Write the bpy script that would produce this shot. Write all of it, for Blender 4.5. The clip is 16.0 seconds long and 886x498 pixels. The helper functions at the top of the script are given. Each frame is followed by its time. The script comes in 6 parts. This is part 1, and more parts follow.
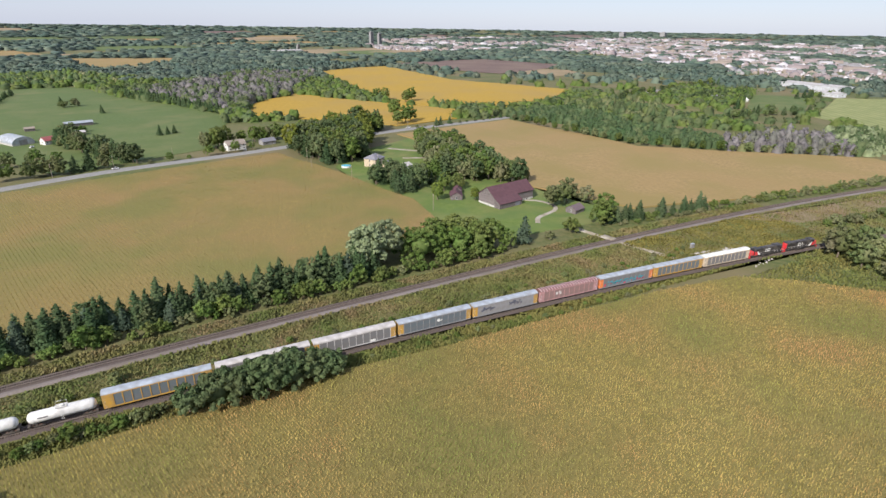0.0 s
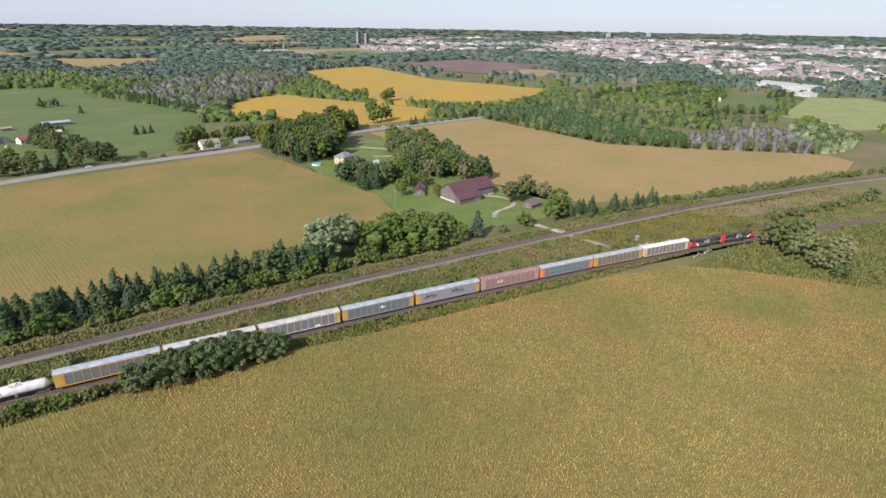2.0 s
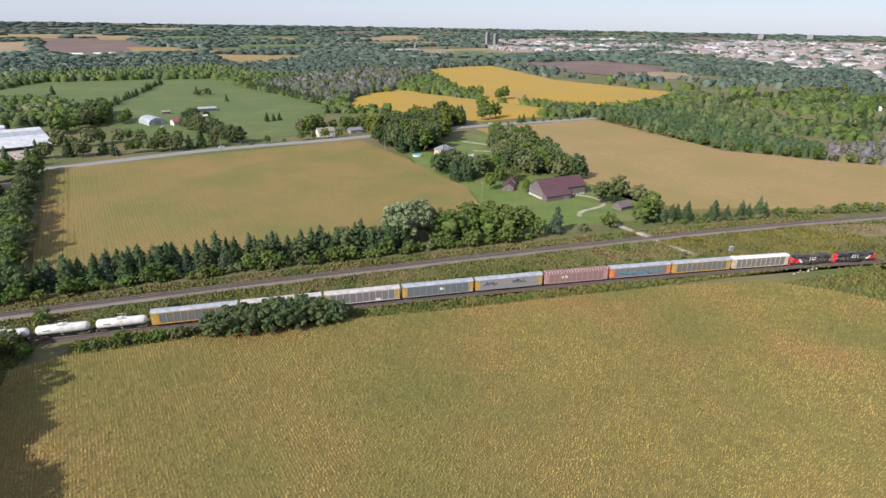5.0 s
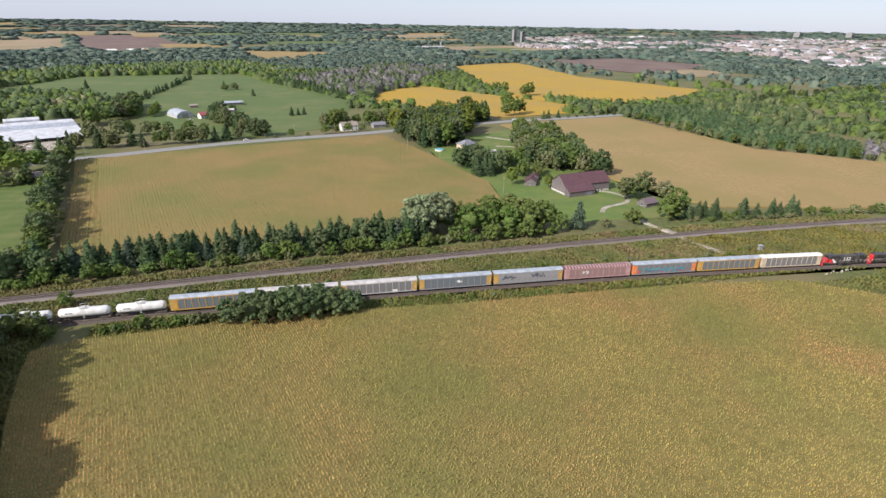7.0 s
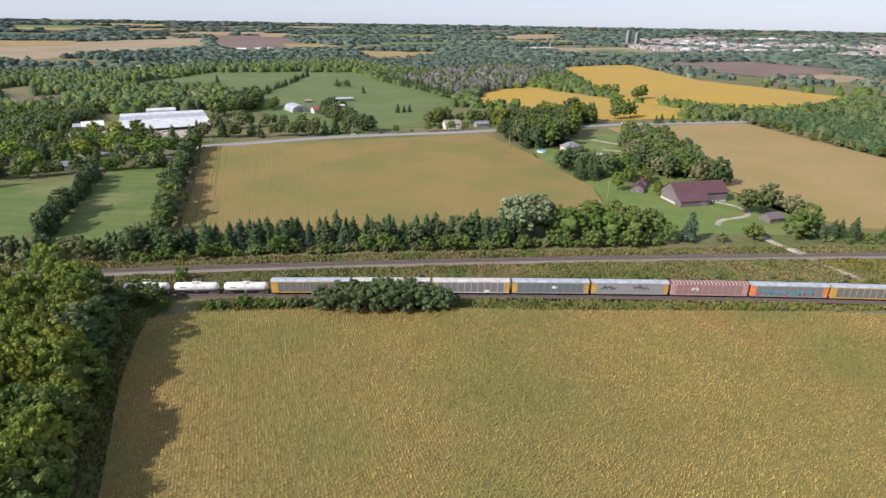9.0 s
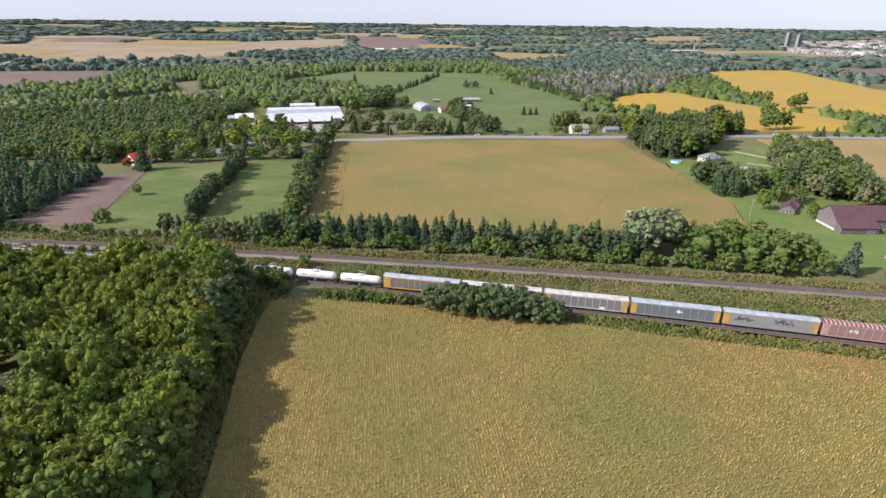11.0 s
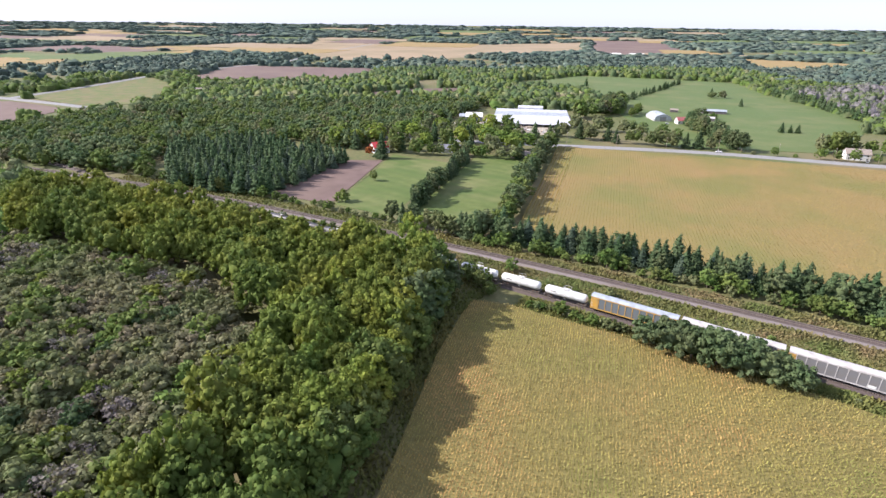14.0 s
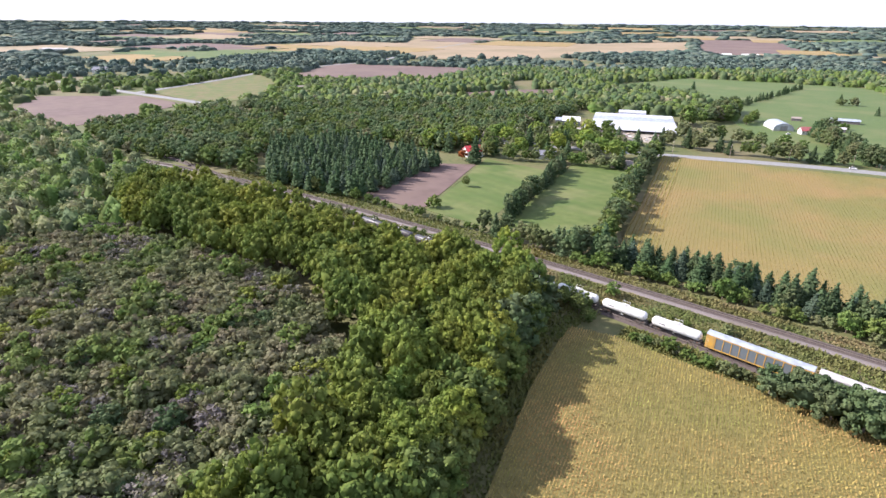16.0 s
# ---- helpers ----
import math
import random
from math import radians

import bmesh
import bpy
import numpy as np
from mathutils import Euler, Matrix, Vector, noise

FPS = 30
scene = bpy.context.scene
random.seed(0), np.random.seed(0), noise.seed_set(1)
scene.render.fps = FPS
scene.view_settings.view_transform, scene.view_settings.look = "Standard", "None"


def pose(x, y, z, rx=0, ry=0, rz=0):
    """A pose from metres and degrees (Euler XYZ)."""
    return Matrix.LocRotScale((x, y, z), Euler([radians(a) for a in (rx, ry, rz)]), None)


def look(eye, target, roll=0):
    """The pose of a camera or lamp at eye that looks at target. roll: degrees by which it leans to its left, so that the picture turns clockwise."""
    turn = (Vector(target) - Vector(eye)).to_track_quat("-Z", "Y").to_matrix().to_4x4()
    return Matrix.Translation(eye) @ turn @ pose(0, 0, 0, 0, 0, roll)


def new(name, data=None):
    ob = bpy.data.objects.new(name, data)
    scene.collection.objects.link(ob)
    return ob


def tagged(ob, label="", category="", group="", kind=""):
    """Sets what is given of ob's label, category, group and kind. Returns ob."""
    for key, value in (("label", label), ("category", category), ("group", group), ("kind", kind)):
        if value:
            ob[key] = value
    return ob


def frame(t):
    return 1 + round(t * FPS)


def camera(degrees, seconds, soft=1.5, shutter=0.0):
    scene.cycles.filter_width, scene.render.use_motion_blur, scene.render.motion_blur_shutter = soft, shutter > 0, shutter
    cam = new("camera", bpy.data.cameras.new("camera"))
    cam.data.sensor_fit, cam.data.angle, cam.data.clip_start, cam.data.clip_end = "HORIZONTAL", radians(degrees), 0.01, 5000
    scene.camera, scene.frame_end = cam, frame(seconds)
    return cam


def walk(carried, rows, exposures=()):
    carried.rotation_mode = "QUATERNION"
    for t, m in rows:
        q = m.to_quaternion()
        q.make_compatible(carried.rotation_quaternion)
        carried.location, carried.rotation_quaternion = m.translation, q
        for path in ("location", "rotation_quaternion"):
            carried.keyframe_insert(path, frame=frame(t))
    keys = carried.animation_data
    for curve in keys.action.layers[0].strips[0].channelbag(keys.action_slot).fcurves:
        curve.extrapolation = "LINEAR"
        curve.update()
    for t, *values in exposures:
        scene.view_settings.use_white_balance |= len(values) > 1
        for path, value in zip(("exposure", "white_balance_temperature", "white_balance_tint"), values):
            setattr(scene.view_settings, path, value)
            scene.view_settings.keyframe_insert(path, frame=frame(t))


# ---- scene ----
LENS = 78.63
cam = camera(LENS, 16.0)
PATH = [
    (0, pose(-25.86, 28.51, 97.10, 67.544, -0.779, -32.052)),
    (0.5, pose(-23.57, 23.49, 97.72, 67.495, -0.808, -32.323)),
    (1, pose(-21.44, 18.54, 98.04, 67.532, -0.815, -32.574)),
    (1.5, pose(-19.33, 13.65, 98.10, 67.631, -0.826, -32.659)),
    (2, pose(-17.13, 9.07, 98.43, 67.558, -0.833, -32.940)),
    (2.5, pose(-14.72, 5.45, 98.34, 67.547, -0.809, -29.916)),
    (3, pose(-11.55, 2.54, 97.87, 67.572, -0.801, -23.485)),
    (3.5, pose(-8.17, 0.02, 97.48, 67.590, -0.778, -18.572)),
    (4, pose(-5.38, -2.76, 97.08, 67.542, -0.859, -17.504)),
    (4.5, pose(-3.82, -4.99, 96.32, 67.479, -0.903, -19.859)),
    (7, pose(-0.62, -4.23, 92.34, 67.264, -0.931, -17.210)),
    (7.5, pose(-0.49, -3.04, 91.80, 67.187, -0.977, -14.045)),
    (8, pose(-0.42, -1.78, 91.10, 67.176, -0.982, -11.468)),
    (8.5, pose(-0.27, -0.82, 90.50, 67.202, -0.927, -9.396)),
    (9, pose(0.00, 0.00, 89.99, 67.237, -0.851, -6.502)),
    (11.5, pose(0.37, 6.08, 89.27, 67.228, -0.755, 9.562)),
    (12, pose(-0.04, 7.47, 88.91, 67.246, -0.766, 12.650)),
    (12.5, pose(-0.48, 8.84, 88.52, 67.237, -0.561, 16.539)),
    (13, pose(-1.44, 10.02, 88.05, 67.278, -0.643, 20.668)),
    (13.5, pose(-2.75, 11.08, 87.91, 67.348, -0.654, 24.828)),
    (14, pose(-4.56, 12.30, 88.25, 67.315, -0.603, 29.490)),
    (14.5, pose(-6.90, 13.91, 88.76, 67.165, -0.487, 33.472)),
    (15, pose(-9.33, 15.48, 88.68, 67.245, -0.646, 36.421)),
    (15.5, pose(-11.96, 17.09, 88.93, 67.224, -0.674, 38.066)),
    (16, pose(-14.75, 19.20, 89.99, 67.071, -0.445, 38.729)),
]
EXPOSE = 0.40
walk(cam, PATH, [(0.0, EXPOSE - 0.06, 6450, 12), (9.0, EXPOSE, 6480, 13), (12.5, EXPOSE + 0.3, 6350, 16), (16.0, EXPOSE + 0.62, 6200, 18)])

# ---- world, sun, exposure ----
SUN_EL, SUN_AZ = 36.0, (-0.90, -0.436)        # towards the sun
world = bpy.data.worlds.new("world")
scene.world = world
world.use_nodes = True
wn = world.node_tree.nodes
sky = wn.new("ShaderNodeTexSky")
sky.sky_type, sky.sun_disc = "NISHITA", False
sky.sun_elevation = radians(SUN_EL)
sky.sun_rotation = math.atan2(SUN_AZ[0], SUN_AZ[1])
sky.air_density, sky.dust_density, sky.ozone_density, sky.altitude = 1.0, 0.5, 2.5, 300
wn["Background"].inputs[1].default_value = 0.085
haze = wn.new("ShaderNodeMix")                 # a thin bright haze over the whole sky
haze.data_type = "RGBA"
haze.inputs["Factor"].default_value = 0.62
haze.inputs["B"].default_value = (6.4, 7.2, 9.3, 1)
world.node_tree.links.new(sky.outputs[0], haze.inputs["A"])
world.node_tree.links.new(haze.outputs["Result"], wn["Background"].inputs[0])
sun = new("sun", bpy.data.lights.new("sun", "SUN"))
sun.data.energy, sun.data.angle, sun.data.color = 5.0, radians(0.53), (1.0, 0.955, 0.88)
ce = math.cos(radians(SUN_EL))
sun.matrix_world = look((SUN_AZ[0] * ce * 300, SUN_AZ[1] * ce * 300, math.sin(radians(SUN_EL)) * 300), (0, 0, 0))

# ---- materials ----
def mat(name, c1, c2, scale=1.0, c3=None, scale3=0.02, c4=None, scale4=0.03, rough=0.85, bump=0.0, island=0.0, objrand=0.0,
        metal=0.0, local=False, spec=0.3, wave=None, lift=0.5, detail=4.0, trans=0.0):
    """A surface of two tones mixed by a fine noise, a third by a coarse one, with relief and random shifts from piece to piece."""
    m = bpy.data.materials.new(name)
    m.use_nodes = True
    nt = m.node_tree
    n, ln = nt.nodes, nt.links.new
    b = n["Principled BSDF"]
    b.inputs["Roughness"].default_value, b.inputs["Metallic"].default_value = rough, metal
    b.inputs["Specular IOR Level"].default_value = spec
    if local:
        src = n.new("ShaderNodeTexCoord").outputs["Object"]
    else:
        src = n.new("ShaderNodeNewGeometry").outputs["Position"]
    fine = n.new("ShaderNodeTexNoise")
    fine.inputs["Scale"].default_value, fine.inputs["Detail"].default_value = scale, detail
    ln(src, fine.inputs["Vector"])
    ramp = n.new("ShaderNodeValToRGB")
    ramp.color_ramp.elements[0].position, ramp.color_ramp.elements[1].position = 0.34, 0.66
    ramp.color_ramp.elements[0].color, ramp.color_ramp.elements[1].color = (*c1, 1), (*c2, 1)
    ln(fine.outputs["Fac"], ramp.inputs["Fac"])
    col = ramp.outputs["Color"]
    for c3, scale3, shift in ((c3, scale3, 0.0), (c4, scale4, 31.0)):
        if not c3:
            continue
        big = n.new("ShaderNodeTexNoise")
        big.inputs["Scale"].default_value, big.inputs["Detail"].default_value = scale3, 5.0
        off = n.new("ShaderNodeVectorMath")
        off.inputs[1].default_value = (shift, shift, 0)
        ln(src, off.inputs[0])
        ln(off.outputs[0], big.inputs["Vector"])
        r3 = n.new("ShaderNodeMapRange")
        r3.inputs["From Min"].default_value, r3.inputs["From Max"].default_value = lift - 0.08, lift + 0.14
        ln(big.outputs["Fac"], r3.inputs["Value"])
        mix = n.new("ShaderNodeMix")
        mix.data_type = "RGBA"
        ln(r3.outputs["Result"], mix.inputs["Factor"])
        ln(col, mix.inputs["A"])
        mix.inputs["B"].default_value = (*c3, 1)
        col = mix.outputs["Result"]
    if wave:
        w = n.new("ShaderNodeTexWave")
        mp = n.new("ShaderNodeMapping")
        mp.inputs["Rotation"].default_value[2] = radians(wave[1])
        ln(src, mp.inputs["Vector"])
        ln(mp.outputs["Vector"], w.inputs["Vector"])
        w.inputs["Scale"].default_value, w.inputs["Distortion"].default_value = wave[0], 0.6
        hs = n.new("ShaderNodeHueSaturation")
        mr = n.new("ShaderNodeMapRange")
        mr.inputs["To Min"].default_value, mr.inputs["To Max"].default_value = 1 - wave[2], 1 + wave[2]
        ln(w.outputs["Fac"], mr.inputs["Value"])
        ln(mr.outputs["Result"], hs.inputs["Value"])
        ln(col, hs.inputs["Color"])
        col = hs.outputs["Color"]
    for amount, source in ((island, "island"), (objrand, "object")):
        if amount:
            rnd = n.new("ShaderNodeNewGeometry").outputs["Random Per Island"] if source == "island" else n.new("ShaderNodeObjectInfo").outputs["Random"]
            hs = n.new("ShaderNodeHueSaturation")
            v = n.new("ShaderNodeMapRange")
            v.inputs["To Min"].default_value, v.inputs["To Max"].default_value = 1 - amount, 1 + amount
            ln(rnd, v.inputs["Value"])
            ln(v.outputs["Result"], hs.inputs["Value"])
            hue = n.new("ShaderNodeMath")
            hue.operation = "MULTIPLY"
            hue.inputs[1].default_value = 7.31
            fr = n.new("ShaderNodeMath")
            fr.operation = "FRACT"
            ln(rnd, hue.inputs[0])
            ln(hue.outputs[0], fr.inputs[0])
            h2 = n.new("ShaderNodeMapRange")
            h2.inputs["To Min"].default_value, h2.inputs["To Max"].default_value = 0.5 - amount * 0.055, 0.5 + amount * 0.055
            ln(fr.outputs[0], h2.inputs["Value"])
            ln(h2.outputs["Result"], hs.inputs["Hue"])
            ln(col, hs.inputs["Color"])
            col = hs.outputs["Color"]
    ln(col, b.inputs["Base Color"])
    if bump:
        bp = n.new("ShaderNodeBump")
        bp.inputs["Strength"].default_value, bp.inputs["Distance"].default_value = 0.6, bump
        ln(fine.outputs["Fac"], bp.inputs["Height"])
        ln(bp.outputs["Normal"], b.inputs["Normal"])
    if trans:
        tr = n.new("ShaderNodeBsdfTranslucent")
        ln(col, tr.inputs["Color"])
        ms = n.new("ShaderNodeMixShader")
        ms.inputs[0].default_value = trans
        ln(b.outputs[0], ms.inputs[1])
        ln(tr.outputs[0], ms.inputs[2])
        ln(ms.outputs[0], n["Material Output"].inputs["Surface"])
    return m


M = {}
M["grass"] = mat("grass", (0.070, 0.090, 0.026), (0.125, 0.125, 0.045), 0.35, (0.16, 0.13, 0.065), 0.012, bump=0.3)
M["meadow"] = mat("meadow", (0.072, 0.108, 0.030), (0.100, 0.138, 0.042), 0.3, (0.125, 0.14, 0.05), 0.012, (0.085, 0.12, 0.034), 0.04, bump=0.2)
M["lawn"] = mat("lawn", (0.094, 0.140, 0.027), (0.126, 0.170, 0.040), 0.25, (0.152, 0.162, 0.054), 0.03, (0.095, 0.140, 0.035), 0.08, bump=0.1)
M["mown"] = mat("mown_lawn", (0.084, 0.114, 0.027), (0.110, 0.136, 0.037), 0.25, (0.140, 0.148, 0.052), 0.03, (0.076, 0.112, 0.025), 0.05, bump=0.1, wave=(0.035, 100, 0.05))
M["verge"] = mat("verge", (0.112, 0.115, 0.034), (0.168, 0.150, 0.055), 0.5, (0.165, 0.125, 0.062), 0.05, (0.09, 0.12, 0.032), 0.07, bump=0.4)
M["golden"] = mat("soy_gold", (0.31, 0.195, 0.024), (0.385, 0.245, 0.038), 0.3, (0.31, 0.205, 0.05), 0.01, bump=0.3)
M["tan"] = mat("ripe_crop", (0.225, 0.158, 0.064), (0.31, 0.212, 0.092), 0.5, (0.265, 0.18, 0.074), 0.01, (0.23, 0.172, 0.062), 0.02, bump=0.3, detail=8.0)
M["far_corn"] = mat("far_corn", (0.172, 0.136, 0.042), (0.25, 0.184, 0.066), 1.4, (0.245, 0.165, 0.066), 0.012, (0.170, 0.152, 0.046), 0.02, bump=0.5, detail=10.0, wave=(0.22, 12.7, 0.02))
M["brown"] = mat("tilled_soil", (0.115, 0.076, 0.064), (0.155, 0.104, 0.088), 0.1, (0.17, 0.12, 0.092), 0.01, bump=0.1)
M["stubble"] = mat("stubble", (0.26, 0.19, 0.115), (0.30, 0.225, 0.14), 0.05, (0.22, 0.17, 0.095), 0.006)
M["dirt"] = mat("dirt", (0.19, 0.135, 0.085), (0.25, 0.18, 0.12), 0.3, (0.16, 0.135, 0.065), 0.06, bump=0.1)
M["asphalt"] = mat("asphalt", (0.20, 0.195, 0.185), (0.26, 0.25, 0.24), 0.8, rough=0.9)
M["gravel"] = mat("pale_gravel", (0.30, 0.265, 0.215), (0.40, 0.36, 0.30), 1.5, (0.24, 0.20, 0.14), 0.15, bump=0.05)
M["ballast"] = mat("ballast", (0.070, 0.053, 0.048), (0.108, 0.084, 0.076), 2.0, (0.092, 0.072, 0.060), 0.08, bump=0.1)
M["ballast_pale"] = mat("ballast_pale", (0.165, 0.138, 0.128), (0.220, 0.185, 0.170), 2.0, (0.155, 0.128, 0.105), 0.05, bump=0.1)
M["far_corn_leaf"] = mat("far_corn_leaf", (0.255, 0.205, 0.062), (0.345, 0.255, 0.088), 0.09, (0.370, 0.228, 0.092), 0.012, (0.210, 0.200, 0.056), 0.02, island=0.3, trans=0.25)
# understorey darker than the corn leaves: shade between rows put into its colour
M["corn_gap_shade"] = mat("row_gap_shade", (0.150, 0.126, 0.040), (0.205, 0.166, 0.053), 0.5)
M["corn"] = mat("corn_leaf", (0.330, 0.262, 0.072), (0.420, 0.314, 0.098), 0.09, (0.455, 0.262, 0.104), 0.03, (0.215, 0.228, 0.058), 0.022, island=0.28, trans=0.25)
LEAF = dict(island=0.15, objrand=0.22, rough=0.75, trans=0.3, spec=0.12)
M["leaf"] = mat("leaf_green", (0.090, 0.144, 0.032), (0.138, 0.192, 0.048), 0.25, (0.156, 0.186, 0.058), 0.085, **LEAF)
M["leaf_bright"] = mat("leaf_bright", (0.156, 0.200, 0.033), (0.208, 0.244, 0.044), 0.25, (0.258, 0.262, 0.048), 0.05, (0.118, 0.170, 0.040), 0.03, **LEAF)
M["leaf_dark"] = mat("leaf_dark", (0.068, 0.108, 0.044), (0.104, 0.146, 0.062), 0.25, (0.132, 0.158, 0.072), 0.085, **LEAF)
M["leaf_pale"] = mat("leaf_silver", (0.185, 0.222, 0.115), (0.250, 0.285, 0.158), 0.4, **LEAF)
M["leaf_scrub"] = mat("leaf_scrub", (0.148, 0.156, 0.074), (0.205, 0.202, 0.104), 0.3, (0.205, 0.178, 0.110), 0.07, (0.125, 0.155, 0.060), 0.045, **LEAF)
M["leaf_olive"] = mat("leaf_olive", (0.156, 0.173, 0.078), (0.213, 0.226, 0.103), 0.3, (0.207, 0.195, 0.110), 0.08, (0.128, 0.165, 0.058), 0.05, **LEAF)
M["leaf_grey"] = mat("twig_grey", (0.150, 0.132, 0.118), (0.205, 0.182, 0.165), 0.4, (0.165, 0.155, 0.105), 0.06, **LEAF)
M["leaf_red"] = mat("leaf_red", (0.30, 0.06, 0.03), (0.38, 0.12, 0.04), 0.5, **LEAF)
M["leaf_brown"] = mat("leaf_brown", (0.150, 0.138, 0.078), (0.205, 0.182, 0.108), 0.4, (0.175, 0.180, 0.080), 0.08, **LEAF)
M["needle"] = mat("needle", (0.048, 0.083, 0.034), (0.080, 0.124, 0.052), 0.4, (0.092, 0.128, 0.060), 0.05, **LEAF)
M["needle_blue"] = mat("needle_blue", (0.060, 0.090, 0.058), (0.092, 0.126, 0.082), 0.4, **LEAF)
# far crowns: bluish air haze of distance put into the base colour
M["far_dark_hazed"] = mat("far_dark_hazed", (0.046, 0.076, 0.062), (0.078, 0.110, 0.086), 0.05, (0.090, 0.115, 0.086), 0.01, island=0.25, rough=0.85, spec=0.1)
M["far_leaf_hazed"] = mat("far_leaf_hazed", (0.072, 0.102, 0.078), (0.104, 0.136, 0.098), 0.05, (0.125, 0.142, 0.102), 0.006, (0.064, 0.092, 0.076), 0.015, island=0.3, rough=0.85, spec=0.1)
M["far_grey"] = mat("far_grey", (0.118, 0.108, 0.108), (0.165, 0.150, 0.150), 0.2, (0.115, 0.118, 0.092), 0.03, island=0.2, rough=0.8)
M["bark"] = mat("bark", (0.12, 0.09, 0.065), (0.2, 0.16, 0.12), 3.0, local=True, bump=0.05)


def paint(name, rgb, dirt=0.75, scale=0.8, rough=0.5, metal=0.0, **kw):
    """Weathered paint: the colour, and the same colour dulled by grime."""
    d = tuple(0.6 * c * dirt + 0.4 * g for c, g in zip(rgb, (0.22, 0.19, 0.16)))
    return mat(name, d, rgb, scale, rough=rough, metal=metal, local=True, **kw)


M["nursery_white"] = paint("nursery_white", (0.56, 0.57, 0.60), 0.95, 0.2)
M["white"] = paint("white_paint", (0.78, 0.77, 0.73), 0.9)
M["cream"] = paint("cream_wall", (0.58, 0.46, 0.33), 0.9)
M["roof_silver"] = paint("galvanised_roof", (0.46, 0.50, 0.55), 0.85, 0.5, 0.4, 0.3)
M["roof_pale"] = paint("pale_roof", (0.50, 0.47, 0.455), 0.85, 0.5)
M["steel_grey"] = paint("steel_grey", (0.27, 0.265, 0.27), 0.85, 0.6)
M["screen_grey"] = paint("screen_grey", (0.165, 0.165, 0.17), 0.85, 0.6)
M["steel_blue"] = paint("steel_blue", (0.115, 0.145, 0.165), 0.85, 0.6)
M["yellow"] = paint("yellow_paint", (0.56, 0.31, 0.05), 0.85, 0.6)
M["orange"] = paint("orange_paint", (0.80, 0.20, 0.03), 0.9, 0.6)
M["pink"] = paint("pink_faded", (0.46, 0.25, 0.25), 0.85, 0.7)
M["pink_screen"] = paint("pink_screen", (0.28, 0.165, 0.155), 0.85, 0.7)
M["roof_rust"] = paint("rusty_roof", (0.16, 0.055, 0.055), 0.8, 0.6)
M["roof_light"] = paint("roof_band", (0.52, 0.36, 0.36), 0.8, 0.6)
M["red"] = paint("red_paint", (0.62, 0.02, 0.03), 0.9, 0.6, 0.4)
M["black"] = paint("black_paint", (0.018, 0.018, 0.022), 0.5, 0.6, 0.45)
M["tank_black"] = paint("tank_black", (0.045, 0.045, 0.055), 0.6, 0.6, 0.4)
M["tank_white"] = paint("tank_white", (0.80, 0.79, 0.76), 0.92, 0.4, 0.4)
M["rust"] = paint("rusty_steel", (0.17, 0.09, 0.06), 0.7, 1.0, 0.85)
M["truck"] = paint("running_gear", (0.06, 0.05, 0.045), 0.6, 1.0, 0.8)
M["hopper"] = paint("hopper_tan", (0.44, 0.33, 0.27), 0.75, 0.5)
M["teal"] = paint("spray_teal", (0.03, 0.33, 0.42), 0.9)
M["crimson"] = paint("spray_red", (0.55, 0.05, 0.10), 0.9)
M["navy"] = paint("spray_dark", (0.08, 0.09, 0.13), 0.9)
M["rail"] = paint("rail_steel", (0.13, 0.10, 0.085), 0.8, 2.0, 0.7, 0.0)
M["sleeper"] = mat("sleeper", (0.075, 0.055, 0.045), (0.13, 0.10, 0.085), 3.0, island=0.3)
M["barn_roof"] = mat("barn_roof", (0.088, 0.044, 0.052), (0.112, 0.056, 0.064), 0.5, rough=0.7, local=True)
M["barn_board"] = mat("barn_board", (0.11, 0.09, 0.09), (0.19, 0.165, 0.16), 1.2, local=True, island=0.3, bump=0.02)
M["shingle"] = mat("shingle", (0.15, 0.15, 0.17), (0.22, 0.215, 0.24), 2.0, local=True, bump=0.02)
M["shingle_brown"] = mat("shingle_brown", (0.22, 0.18, 0.15), (0.30, 0.25, 0.21), 2.0, local=True)
M["concrete"] = mat("concrete", (0.42, 0.40, 0.37), (0.52, 0.5, 0.46), 1.0, local=True)
M["wood_pole"] = mat("pole_wood", (0.25, 0.2, 0.15), (0.35, 0.29, 0.23), 2.0, local=True)
M["water"] = mat("pool_water", (0.10, 0.42, 0.55), (0.15, 0.5, 0.62), 0.8, local=True, rough=0.1)
M["stone"] = mat("pale_stone", (0.30, 0.275, 0.245), (0.44, 0.40, 0.355), 1.5, local=True, objrand=0.2, bump=0.1)


def glass(name):
    m = bpy.data.materials.new(name)
    m.use_nodes = True
    b = m.node_tree.nodes["Principled BSDF"]
    b.inputs["Base Color"].default_value = (0.03, 0.035, 0.04, 1)
    b.inputs["Roughness"].default_value = 0.08
    return m


M["glass"] = glass("window_glass")


# ---- geometry helpers ----
def ground_z(x, y):
    """The land is flat and rises slowly towards the horizon."""
    return 66.0 * max(0.0, (math.hypot(x, y) - 1300.0) / 3600.0) ** 2


